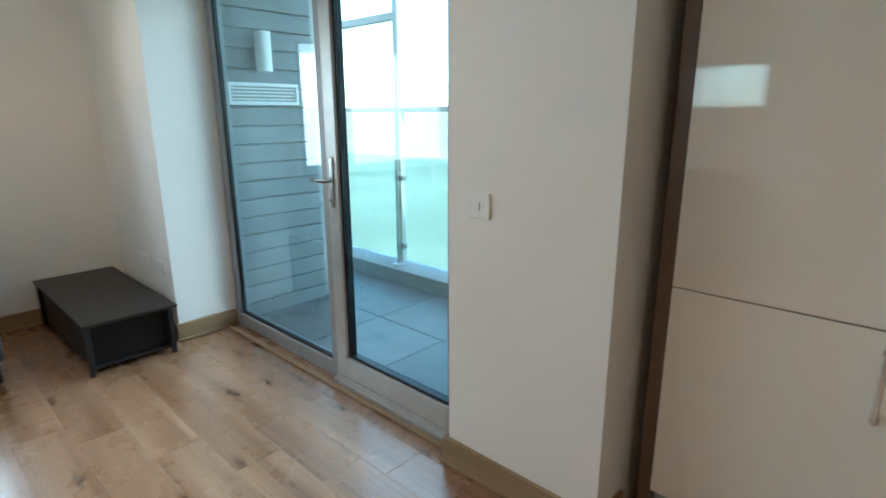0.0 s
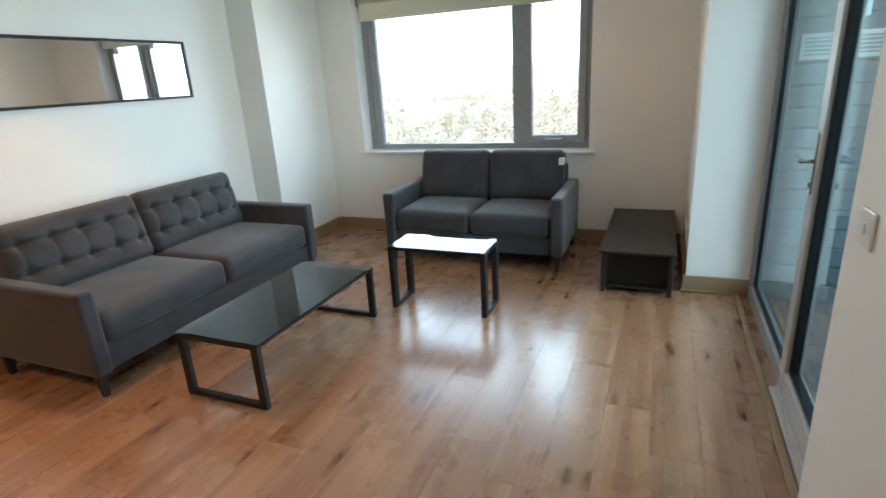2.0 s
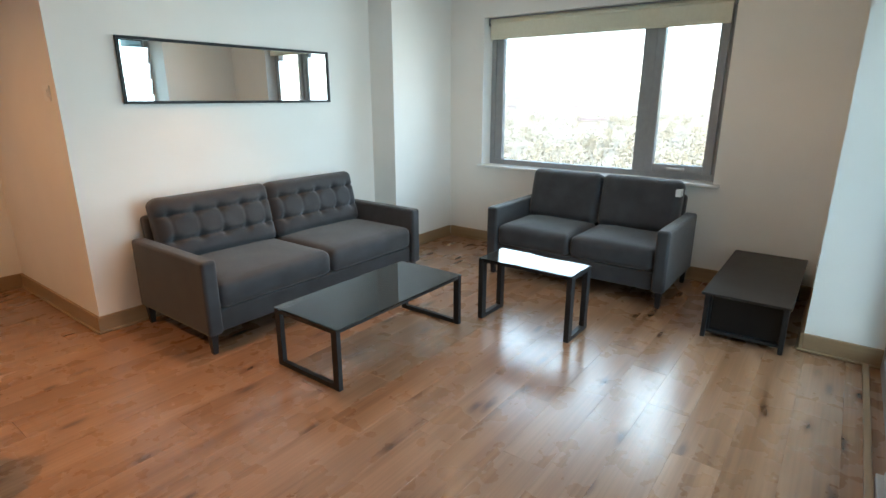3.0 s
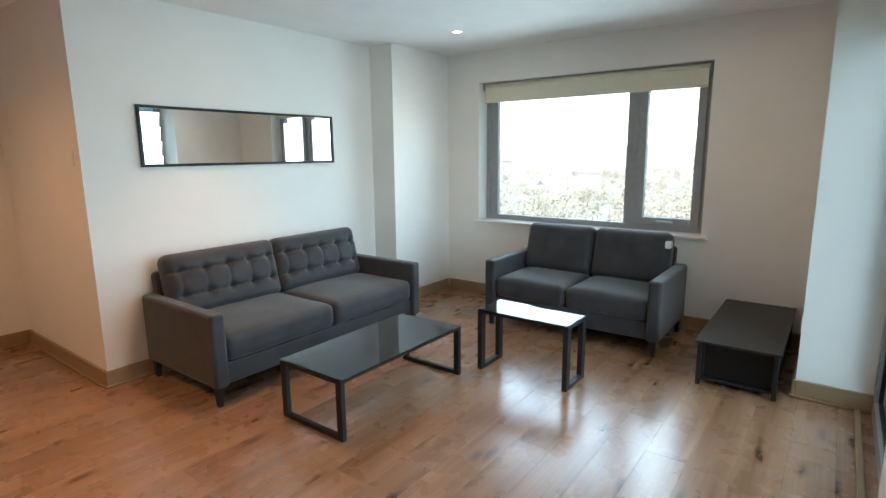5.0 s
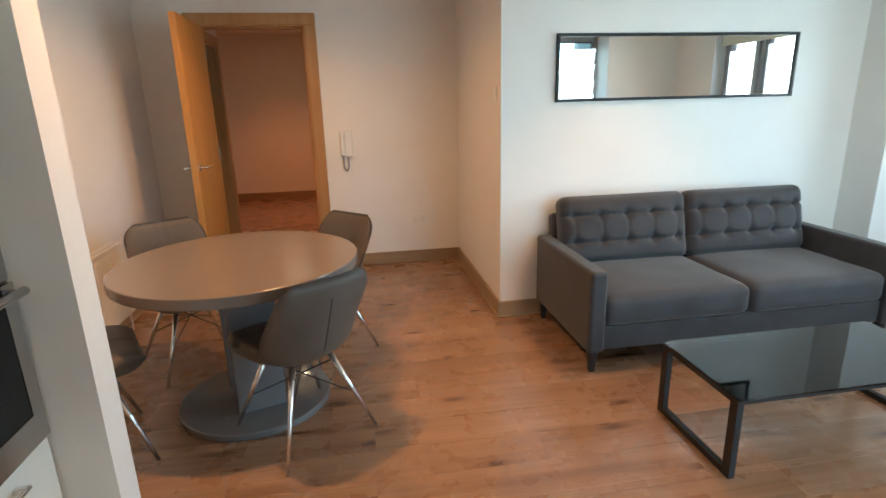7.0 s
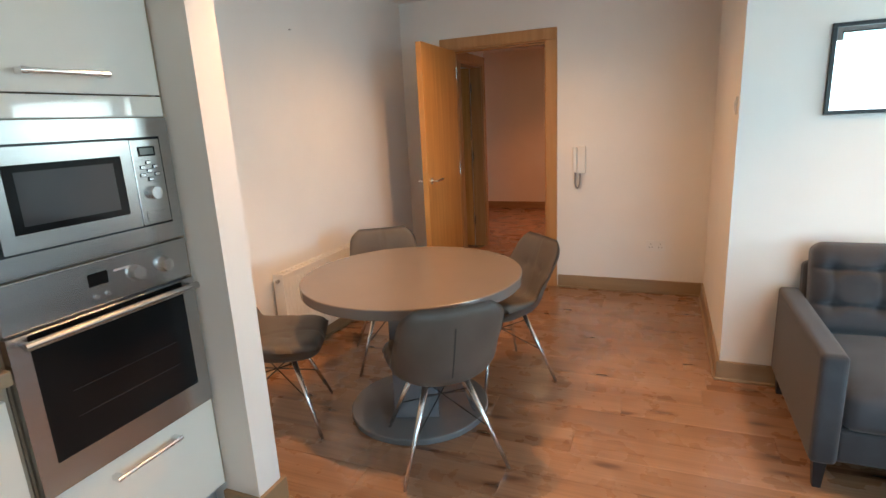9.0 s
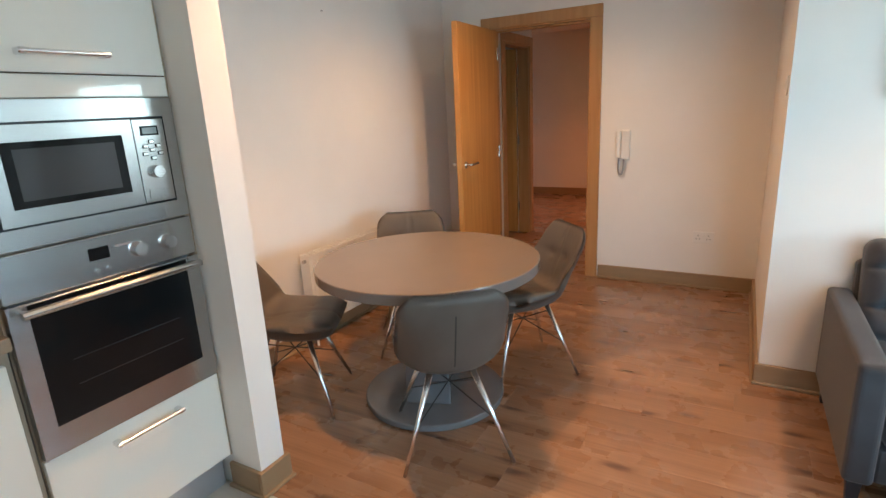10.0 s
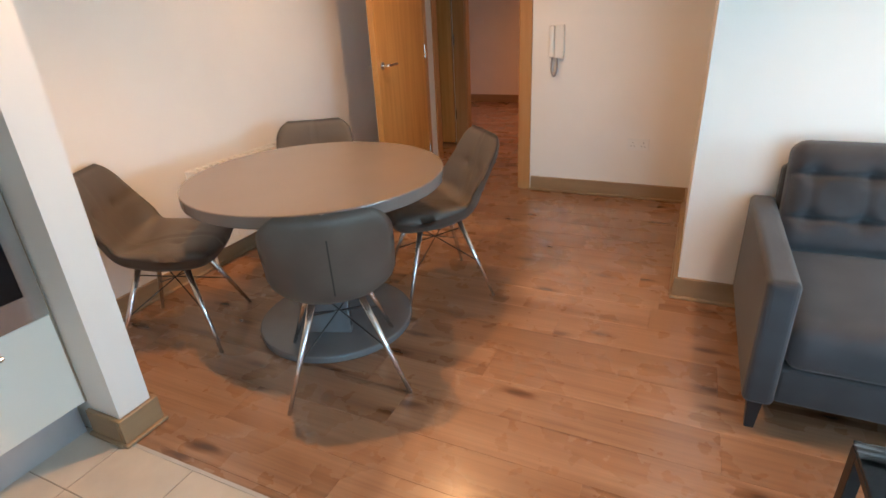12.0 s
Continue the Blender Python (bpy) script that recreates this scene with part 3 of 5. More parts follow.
# ---------------------------------------------------------------- sofas
def cushion(w, d, h, crown=0.03, tufts=(), nx=36, ny=24, r=0.045):
    """A stuffed cushion, w along x, d along y, thickness h; crowned on top, with buttoned dimples."""
    bm = bmesh.new()
    box(bm, -w / 2, w / 2, -d / 2, d / 2, 0, h)
    bmesh.ops.subdivide_edges(bm, edges=[e for e in bm.edges if abs(e.verts[0].co.x - e.verts[1].co.x) > 1e-6], cuts=nx - 1, use_grid_fill=True)
    bmesh.ops.subdivide_edges(bm, edges=[e for e in bm.edges if abs(e.verts[0].co.y - e.verts[1].co.y) > 1e-6], cuts=ny - 1, use_grid_fill=True)
    bmesh.ops.subdivide_edges(bm, edges=[e for e in bm.edges if abs(e.verts[0].co.z - e.verts[1].co.z) > 1e-6], cuts=7, use_grid_fill=True)
    pitch = w / 5
    row0, row1 = min([q[1] for q in tufts] + [0]), max([q[1] for q in tufts] + [0])
    for v in bm.verts:
        x, y, z = v.co
        # rounded rims
        cx = max(-w / 2 + r, min(w / 2 - r, x))
        cy = max(-d / 2 + r, min(d / 2 - r, y))
        cz = max(r, min(h - r, z))
        q = Vector((x - cx, y - cy, z - cz))
        if q.length > 1e-9:
            m = max(abs(q.x), abs(q.y), abs(q.z))
            q = q.normalized() * m
            x, y, z = cx + q.x, cy + q.y, cz + q.z
        f = max(0.0, 1 - (2 * x / w) ** 4) * max(0.0, 1 - (2 * y / d) ** 4)
        top = max(0.0, (z / h - 0.4) / 0.6)
        z += crown * f * top
        for tx, ty in tufts:
            dd = math.hypot(x - tx, y - ty)
            z -= 0.026 * math.exp(-(dd / 0.032) ** 2) * top
            run = max(0.0, min(1.0, (pitch * 0.55 - abs(x - tx)) / 0.02))
            z -= 0.014 * math.exp(-((y - ty) / 0.011) ** 2) * top * run
            rise = max(0.0, min(1.0, (y - row0 + 0.025) / 0.02, (row1 + 0.025 - y) / 0.02))
            z -= 0.0028 * math.exp(-((x - tx) / 0.010) ** 2) * top * rise
        z += 0.006 * noise.noise(Vector((x * 4, y * 4, 3.1))) * top
        v.co = (x, y, z)
    return bm


def sofa(name, length, depth, seats, m, label, tufted, tag=False):
    """Built along x, front at +y, origin at the middle of the floor print."""
    so = empty(name, m, label, "sofa")
    h, d, arm = length / 2, depth / 2, 0.092
    part("base", bx(-h + arm, h - arm, -d + 0.05, d - 0.035, 0.125, 0.262, 0.012), FABRIC, so)
    for s in (-1, 1):
        ab = bmesh.new()
        box(ab, s * h - (arm if s > 0 else 0), s * h + (arm if s < 0 else 0), -d + 0.02, d, 0.125, 0.575, 0.022, 4)
        part("arm", ab, FABRIC, so, smooth=False)
    bk = bmesh.new()
    box(bk, -h + arm + 0.002, h - arm - 0.002, -0.045, 0.045, 0, 0.535, 0.03, 4)
    bmesh.ops.transform(bk, matrix=pose(0, -d + 0.085, 0.18, 9, 0, 0), verts=bk.verts)
    part("back_frame", bk, FABRIC, so)
    w = (length - 2 * arm) / seats
    sd = depth - 0.20
    for k in range(seats):
        cx = -h + arm + w * (k + 0.5)
        c = cushion(w - 0.006, sd, 0.165, 0.022)
        bmesh.ops.transform(c, matrix=pose(cx, d - 0.012 - sd / 2, 0.262), verts=c.verts)
        part("seat_cushion", c, FABRIC, so, smooth=True)
        n = 5 if tufted else 0
        tf = [((i - (n - 1) / 2) * w / n, y) for i in range(n) for y in (-0.09, 0.075)] if tufted else []
        c = cushion(w - 0.008, 0.43, 0.155, 0.03, tf, 88, 60, 0.055)
        bmesh.ops.transform(c, matrix=pose(cx, -d + 0.185, 0.405, -76, 0, 0) @ pose(0, -0.215, -0.05), verts=c.verts)
        bc = part("back_cushion", c, FABRIC, so, "buttoned back cushion" if tufted else "", smooth=True)
    for sx in (-1, 1):
        for sy in (-1, 1):
            lx, ly = sx * (h - 0.045), sy * (d - 0.055)
            lg = bmesh.new()
            geo = bmesh.ops.create_cone(lg, cap_ends=True, segments=4, radius1=0.020, radius2=0.033, depth=0.128, matrix=pose(lx, ly, 0.064, 0, 0, 45))
            part("leg", lg, BLACK_METAL, so, "dark tapered wooden leg")
    if tag:
        part("care_tag", bx(-h + arm + 0.001, -h + arm + 0.042, -d + 0.17, -d + 0.232, 0.72, 0.775, 0.004), WHITE_PLASTIC, so, "white cloth label on the cushion edge")
    return so


sofa("sofa", 1.88, 0.87, 2, pose(-1.91, -1.43 - 0.435, 0), "charcoal grey fabric two-cushion sofa with buttoned back", True)
sofa("loveseat", 1.46, 0.80, 2, pose(-3.24 - 0.40, -0.30, 0, 0, 0, -90), "small charcoal grey fabric sofa below the window", False, True)


# ---------------------------------------------------------------- low tables
def loop_table(name, lx, ly, hgt, m, label, bar=0.038, thick=0.02):
    """Glass top on two closed steel loops standing at the ends of x."""
    t = empty(name, m, label, "table", "black glass tables")
    part("glass_top", bx(-lx / 2, lx / 2, -ly / 2, ly / 2, hgt - 0.008, hgt, 0.002), BLACK_GLASS, t, "glossy smoked glass top")
    for s in (-1, 1):
        x0, x1 = s * (lx / 2 - 0.012) - thick / 2, s * (lx / 2 - 0.012) + thick / 2
        b = bmesh.new()
        y = ly / 2 - 0.006
        box(b, x0, x1, -y, -y + bar, 0.0, hgt - 0.009, 0.002)
        box(b, x0, x1, y - bar, y, 0.0, hgt - 0.009, 0.002)
        box(b, x0, x1, -y + bar, y - bar, 0.0, 0.028, 0.002)
        box(b, x0, x1, -y + bar, y - bar, hgt - 0.03, hgt - 0.009, 0.002)
        part("leg_loop", b, BLACK_METAL, t, "black steel loop leg")
    for s in (-1, 1):
        part("rail", bx(-lx / 2 + 0.022, lx / 2 - 0.022, s * (ly / 2 - 0.02) - 0.01, s * (ly / 2 - 0.02) + 0.01, hgt - 0.028, hgt - 0.009, 0.002), BLACK_METAL, t)
    return t


loop_table("coffee_table", 1.07, 0.51, 0.345, pose(-1.70, -0.83, 0), "long low coffee table with smoked glass top", 0.042, 0.028)
loop_table("side_table", 0.65, 0.30, 0.43, pose(-2.53, -0.215, 0, 0, 0, 90), "small side table with smoked glass top", 0.05, 0.034)

tv = empty("tv_bench", pose(-3.51, 0.955, 0), "low black television bench with dark glass top", "bench")
part("top", bx(-0.58, 0.58, -0.235, 0.235, 0.296, 0.312, 0.003), BENCH_BLACK, tv, "dark glass top")
part("shelf", bx(-0.56, 0.50, -0.20, 0.205, 0.03, 0.05, 0.003), BLACK_METAL, tv)
part("back_panel", bx(-0.56, -0.545, -0.20, 0.205, 0.05, 0.296), BLACK_METAL, tv)
part("side_panel", bx(-0.545, 0.49, -0.20, -0.185, 0.05, 0.296), BLACK_METAL, tv)
part("side_panel", bx(-0.545, 0.49, 0.19, 0.205, 0.05, 0.296), BLACK_METAL, tv)
part("front_panel", bx(0.46, 0.475, -0.185, 0.19, 0.05, 0.296), DARK_PANEL, tv, "smoked glass front")
for sx in (-0.555, 0.51):
    for sy in (-0.21, 0.21):
        part("leg", bx(sx - 0.013, sx + 0.013, sy - 0.013, sy + 0.013, 0, 0.296, 0.002), BLACK_METAL, tv)

# ---------------------------------------------------------------- mirror on the sofa wall
mi = empty("wall_mirror", pose(-1.91, YS, 1.607), "wide wall mirror in a thin black frame", "mirror")
fb = bmesh.new()
W2, H2 = 0.825, 0.2
for a in ((-W2, W2, H2 - 0.018, H2), (-W2, W2, -H2, -H2 + 0.018), (-W2, -W2 + 0.018, -H2 + 0.018, H2 - 0.018), (W2 - 0.018, W2, -H2 + 0.018, H2 - 0.018)):
    box(fb, a[0], a[1], 0.002, 0.024, a[2], a[3], 0.002)
part("mirror_frame", fb, BLACK_METAL, mi)
part("mirror_glass", bx(-W2 + 0.018, W2 - 0.018, 0.004, 0.012, -H2 + 0.018, H2 - 0.018), MIRROR, mi, "silvered mirror glass")

# ---------------------------------------------------------------- dining table and chairs
tb = empty("dining_table", pose(0.735, -1.56, 0), "round grey gloss dining table on a pedestal", "table")
part("tabletop", disc(bmesh.new(), 0, 0, 0.695, 0.745, 0.547, 96, 0.006), GREY_GLOSS, tb, "round grey lacquered top")
part("top_plate", disc(bmesh.new(), 0, 0, 0.675, 0.70, 0.26, 48), GREY_BASE, tb)
part("base_plate", disc(bmesh.new(), 0, 0, 0.0, 0.035, 0.36, 72, 0.008), GREY_BASE, tb, "round dark grey foot plate")
for dx, dy, a in ((-0.05, 0.14, 20), (0.05, -0.14, 20)):
    b = bx(-0.11, 0.11, -0.022, 0.022, 0.035, 0.675, 0.006)
    bmesh.ops.transform(b, matrix=pose(dx, dy, 0, 0, 0, a), verts=b.verts)
    part("column", b, GREY_BASE, tb, "flat upright column")


def chair_profile(n=36):
    """Middle line of the shell from the seat's nose to the back's top: x, z, share of the way."""
    prof = []
    for i in range(n + 1):
        u = i / n
        if u < 0.42:
            q = u / 0.42
            x, z = 0.255 - 0.337 * q, 0.446 - 0.026 * math.sin(q * math.pi / 2) - 0.014 * (1 - q) ** 3
        elif u < 0.60:
            q = radians(74) * (u - 0.42) / 0.18
            x, z = -0.082 - 0.125 * math.sin(q), 0.42 + 0.125 * (1 - math.cos(q))
        else:
            q = (u - 0.60) / 0.40
            x, z = -0.202 - 0.112 * q + 0.016 * q * q, 0.5105 + 0.285 * q
        prof.append((x, z, u))
    return prof


def chair_thickness(u):
    return 0.118 - 0.066 * min(1, max(0, (u - 0.3) / 0.25))


def chair_shell():
    """Tub shell: seat and back in one sweep; front at +x. Local floor at z=0."""
    bm = bmesh.new()
    nv = 28
    prof = chair_profile()
    nu = len(prof) - 1

    def width(u):
        if u < 0.12:
            return 0.185 + 0.045 * math.sin(u / 0.12 * math.pi / 2)
        if u < 0.55:
            return 0.23
        return (0.23 - 0.02 * ((u - 0.55) / 0.45) ** 1.5) * (1 - 0.30 * max(0, (u - 0.84) / 0.16) ** 3)
    def curl(u):
        q = max(0.0, min(1.0, (u - 0.30) / 0.32))
        return 0.042 * math.exp(-((u - 0.52) / 0.30) ** 2) + (0.02 + 0.03 * q * q * (3 - 2 * q)) * (1 - 0.8 * max(0, (u - 0.6) / 0.4))
    layers = []
    for side in (0, 1):
        grid = []
        for i, (x, z, u) in enumerate(prof):
            j0, j1 = max(0, i - 1), min(nu, i + 1)
            tx, tz = prof[j1][0] - prof[j0][0], prof[j1][1] - prof[j0][1]
            ln = math.hypot(tx, tz)
            nx, nz = tz / ln, -tx / ln
            if nz < 0 and u < 0.5:
                nx, nz = -nx, -nz
            row = []
            for j in range(nv + 1):
                v = 2 * j / nv - 1
                lift = curl(u) * abs(v) ** 2.4
                th = chair_thickness(u) * max(0.0, 1 - abs(v) ** 5) ** 0.5 * max(0.0, 1 - (abs(u - 0.5) * 2) ** 9) ** 0.5
                off = lift + (th / 2 if side == 0 else -th / 2)
                if side == 0:
                    for tu, tv_ in ((0.2, -0.35), (0.2, 0.35), (0.75, -0.35), (0.75, 0.35)):
                        off -= 0.012 * math.exp(-(((u - tu) / 0.03) ** 2 + ((v - tv_) / 0.07) ** 2))
                    off -= 0.006 * math.exp(-(v / 0.03) ** 2) + 0.005 * math.exp(-((u - 0.2) / 0.012) ** 2) + 0.005 * math.exp(-((u - 0.75) / 0.012) ** 2)
                row.append(bm.verts.new((x + nx * off, v * width(u), z + nz * off)))
            grid.append(row)
        layers.append(grid)
    a, b = layers
    for i in range(nu):
        for j in range(nv):
            bm.faces.new((a[i][j], a[i + 1][j], a[i + 1][j + 1], a[i][j + 1]))
            bm.faces.new((b[i][j], b[i][j + 1], b[i + 1][j + 1], b[i + 1][j]))
    for i in range(nu):
        for j, flip in ((0, False), (nv, True)):
            q = (a[i][j], b[i][j], b[i + 1][j], a[i + 1][j])
            bm.faces.new(q if not flip else q[::-1])
    for j in range(nv):
        bm.faces.new((a[0][j], a[0][j + 1], b[0][j + 1], b[0][j]))
        bm.faces.new((a[nu][j], b[nu][j], b[nu][j + 1], a[nu][j + 1]))
    bmesh.ops.recalc_face_normals(bm, faces=bm.faces)
    return bm


def dining_chair(m):
    ch = empty("dining_chair", m, "taupe faux leather tub dining chair with chrome legs", "chair", "chairs round the table")
    part("shell", chair_shell(), LEATHER, ch, "taupe padded tub seat and back", smooth=True)
    sm_ = bmesh.new()
    prof = chair_profile()
    line = []
    for i in range(20, 33):
        (xa, za, _), (xb, zb, _), (x, z, u) = prof[i - 1], prof[i + 1], prof[i]
        nx, nz = Vector((zb - za, xa - xb)).normalized()
        off = chair_thickness(u) / 2 + 0.0015
        line.append((x - nx * off, z - nz * off, nx, nz))
    for (xa, za, nx, nz), (xb, zb, mx, mz) in zip(line, line[1:]):
        q = [[sm_.verts.new((px + ox * d, y, pz + oz * d)) for y in (-0.0028, 0.0028) for d in (0, 0.006)] for px, pz, ox, oz in ((xa, za, nx, nz), (xb, zb, mx, mz))]
        for k, l in ((0, 2), (2, 3), (3, 1), (1, 0)):
            sm_.faces.new((q[0][k], q[0][l], q[1][l], q[1][k]))
    bmesh.ops.recalc_face_normals(sm_, faces=sm_.faces)
    part("back_seam", sm_, SEAM, ch, "dark seam down the back")
    part("under_plate", bx(-0.10, 0.12, -0.10, 0.10, 0.375, 0.405, 0.004), BLACK_METAL, ch)
    tips = []
    for sx in (-1, 1):
        for sy in (-1, 1):
            top, tip = Vector((sx * 0.095, sy * 0.085, 0.40)), Vector((sx * 0.225, sy * 0.23, 0.0))
            lb = rod(bmesh.new(), tip, top, 0.0075, 0.0145, 16)
            part("leg", lb, CHROME, ch, "tapered chrome leg", smooth=True)
            tips.append((top, tip))
    for i, j in ((0, 3), (1, 2)):
        p = tips[i][0].lerp(tips[i][1], 0.12)
        q = tips[j][0].lerp(tips[j][1], 0.55)
        part("brace", rod(bmesh.new(), p, q, 0.003, seg=8), BLACK_METAL, ch, "thin black wire brace")
        p = tips[j][0].lerp(tips[j][1], 0.12)
        q = tips[i][0].lerp(tips[i][1], 0.55)
        part("brace", rod(bmesh.new(), p, q, 0.003, seg=8), BLACK_METAL, ch, "thin black wire brace")
    return ch


def facing(x, y, fx, fy):
    return pose(x, y, 0, 0, 0, math.degrees(math.atan2(fy, fx)))


chair = dining_chair(facing(0.47, -1.246, 0.605, -0.796))
copy_thing(chair, facing(0.427, -2.048, 0.72, 0.69))
copy_thing(chair, facing(1.372, -1.235, -0.88, -0.47))
copy_thing(chair, facing(1.16, -2.08, -0.55, 0.83))

# ---------------------------------------------------------------- doors
fr = tagged(empty("door_frame", pose(0, 0, 0)), "oak door lining and architrave of the hall doorway", "door frame", "", "structure")
lb = bmesh.new()
box(lb, DX0 - 0.03, DX0, YD - 0.125, YD + 0.004, 0, DZ, 0.002)
box(lb, DX1, DX1 + 0.03, YD - 0.125, YD + 0.004, 0, DZ, 0.002)
box(lb, DX0 - 0.03, DX1 + 0.03, YD - 0.125, YD + 0.004, DZ, DZ + 0.03, 0.002)
part("lining", lb, FRAME_OAK, fr)
sb = bmesh.new()
box(sb, DX0, DX0 + 0.013, YD - 0.09, YD - 0.05, 0, DZ - 0.013)
box(sb, DX1 - 0.013, DX1, YD - 0.09, YD - 0.05, 0, DZ - 0.013)
box(sb, DX0, DX1, YD - 0.09, YD - 0.05, DZ - 0.013, DZ)
part("door_stop", sb, FRAME_OAK, fr)
for y0, y1 in ((YD, YD + 0.018), (YD - 0.143, YD - 0.12)):
    part("architrave", bx(DX0 - 0.10, DX0 - 0.012, y0, y1, 0, DZ + 0.012, 0.005), FRAME_OAK, fr)
    part("architrave", bx(DX1 + 0.012, DX1 + 0.10, y0, y1, 0, DZ + 0.012, 0.005), FRAME_OAK, fr)
    part("architrave", bx(DX0 - 0.10, DX1 + 0.10, y0, y1, DZ + 0.012, DZ + 0.10, 0.005), FRAME_OAK, fr)

dr = tagged(empty("door_1", pose(DX1 - 0.004, YD + 0.012, 0, 0, 0, 0)), "oak veneered hall door standing open", "door", "", "structure")
DL, DT = 0.75, 0.044
dr.matrix_basis = pose(DX1 - 0.004, YD + 0.03, 0.008, 0, 0, 91.5)
part("leaf", bx(0.0, DL, 0, DT, 0, 2.03, 0.002), DOOR_OAK, dr)
for s, y in ((1, DT), (-1, 0.0)):
    hb = bmesh.new()
    rod(hb, (DL - 0.06, y, 1.01), (DL - 0.06, y + s * 0.008, 1.01), 0.026, seg=24)
    rod(hb, (DL - 0.06, y, 1.01), (DL - 0.06, y + s * 0.055, 1.01), 0.009)
    rod(hb, (DL - 0.055, y + s * 0.052, 1.01), (DL - 0.18, y + s * 0.052, 1.012), 0.0095)
    part("door_handle", hb, CHROME, dr, "polished lever handle", smooth=False)
for z in (0.22, 1.0, 1.8):
    part("hinge", rod(bmesh.new(), (-0.004, DT + 0.002, z), (-0.004, DT + 0.002, z + 0.1), 0.006), STEEL, dr)

hf = tagged(empty("door_frame_hall", pose(0, 0, 0)), "oak frame of a doorway in the hall", "door frame", "", "structure")
hb = bmesh.new()
box(hb, HX - 0.002, HX + 0.122, HY0, HY0 + 0.03, 0, 2.05)
box(hb, HX - 0.002, HX + 0.122, HY1 - 0.03, HY1, 0, 2.05)
box(hb, HX - 0.002, HX + 0.122, HY0 + 0.03, HY1 - 0.03, 2.02, 2.05)
part("lining", hb, FRAME_OAK, hf)
for y0, y1, z0, z1 in ((HY0 - 0.08, HY0 + 0.012, 0, 2.04), (HY1 - 0.012, HY1 + 0.08, 0, 2.04), (HY0 - 0.08, HY1 + 0.08, 2.04, 2.13)):
    part("architrave", bx(HX - 0.018, HX - 0.002, y0, y1, z0, z1, 0.004), FRAME_OAK, hf)
d2 = tagged(empty("door_2", pose(HX + 0.125, HY0 + 0.035, 0.008, 0, 0, 4)), "oak door standing open into a dark room", "door", "", "structure")
part("leaf", bx(0.0, 0.60, 0.0, 0.044, 0, 2.01, 0.002), DOOR_OAK, d2)
for z in (0.25, 1.0, 1.75):
    part("hinge", rod(bmesh.new(), (-0.012, 0.0, z), (-0.012, 0.0, z + 0.1), 0.008), STEEL, d2)

# ---------------------------------------------------------------- intercom, sockets, switches
ph = empty("intercom_phone", pose(0.232, YD, 1.0), "white wall intercom handset with a coiled cord", "phone")
part("cradle", bx(-0.045, 0.02, 0.001, 0.03, -0.01, 0.215, 0.008), WHITE_PLASTIC, ph)
b = bmesh.new()
box(b, 0.022, 0.058, 0.012, 0.045, 0.0, 0.21, 0.010, 3)
box(b, 0.022, 0.058, 0.004, 0.02, 0.02, 0.19, 0.004)
part("handset", b, WHITE_PLASTIC, ph)
part("base", bx(0.015, 0.06, 0.001, 0.008, 0.0, 0.2, 0.002), WHITE_PLASTIC, ph)
tube("cord", [(0.035, 0.02, 0.0), (0.04, 0.03, -0.06), (0.03, 0.03, -0.125), (0.008, 0.03, -0.13), (-0.004, 0.025, -0.07), (0.0, 0.02, -0.008)], 0.007, GREY_PLASTIC, ph, "grey coiled cord")


def plate(name, m, w, h, label, cat, rockers=(), holes=()):
    """Wall plate in the local xz plane, proud to +y."""
    p = empty(name, m, label, cat)
    part("plate", bx(-w / 2, w / 2, 0.0, 0.009, -h / 2, h / 2, 0.003), WHITE_PLASTIC, p)
    for x, z, rw, rh in rockers:
        part("rocker", bx(x - rw / 2, x + rw / 2, 0.009, 0.013, z - rh / 2, z + rh / 2, 0.0015), WHITE_PLASTIC, p)
    for x, z in holes:
        part("pin_hole", bx(x - 0.003, x + 0.003, 0.0085, 0.0095, z - 0.004, z + 0.004), GREY_PLASTIC, p)
    return p


HOLES = [(-0.036, 0.014), (-0.047, -0.012), (-0.025, -0.012), (0.036, 0.014), (0.047, -0.012), (0.025, -0.012)]
plate("wall_socket", pose(-0.372, YD, 0.40), 0.146, 0.086, "white double wall socket above the skirting", "socket", ((-0.012, 0.02, 0.012, 0.02), (0.012, 0.02, 0.012, 0.02)), HOLES)
plate("light_switch", pose(-0.975, YC, 1.064, 0, 0, 180), 0.088, 0.088, "white single light switch on the pillar", "switch", ((0, 0, 0.012, 0.026),))
plate("wall_socket", pose(-3.60, YP, 0.44, 0, 0, 180), 0.146, 0.086, "white double wall socket behind the television bench", "socket", ((-0.012, 0.02, 0.012, 0.02), (0.012, 0.02, 0.012, 0.02)), HOLES)
plate("wall_socket", pose(-3.32, YP, 0.44, 0, 0, 180), 0.086, 0.086, "white aerial socket behind the television bench", "socket", (), ((0, 0),))

plate("thermostat", pose(-0.738, -2.46, 1.47, 0, 0, -90), 0.09, 0.09, "small blank white control plate on the recess wall", "thermostat", ((0, 0, 0.05, 0.05),))
plate("light_switch", pose(2.38, -7.8, 1.165), 0.146, 0.086, "white switch plate on the hall end wall", "switch", ((-0.03, 0, 0.012, 0.026), (0.03, 0, 0.012, 0.026)))
hk = empty("picture_hook", pose(XR, -2.2, 2.07), "tiny steel picture hook in the bare wall", "hook")
part("nail", rod(bmesh.new(), (0, 0, 0), (-0.012, 0, 0.002), 0.004, seg=10), STEEL, hk)

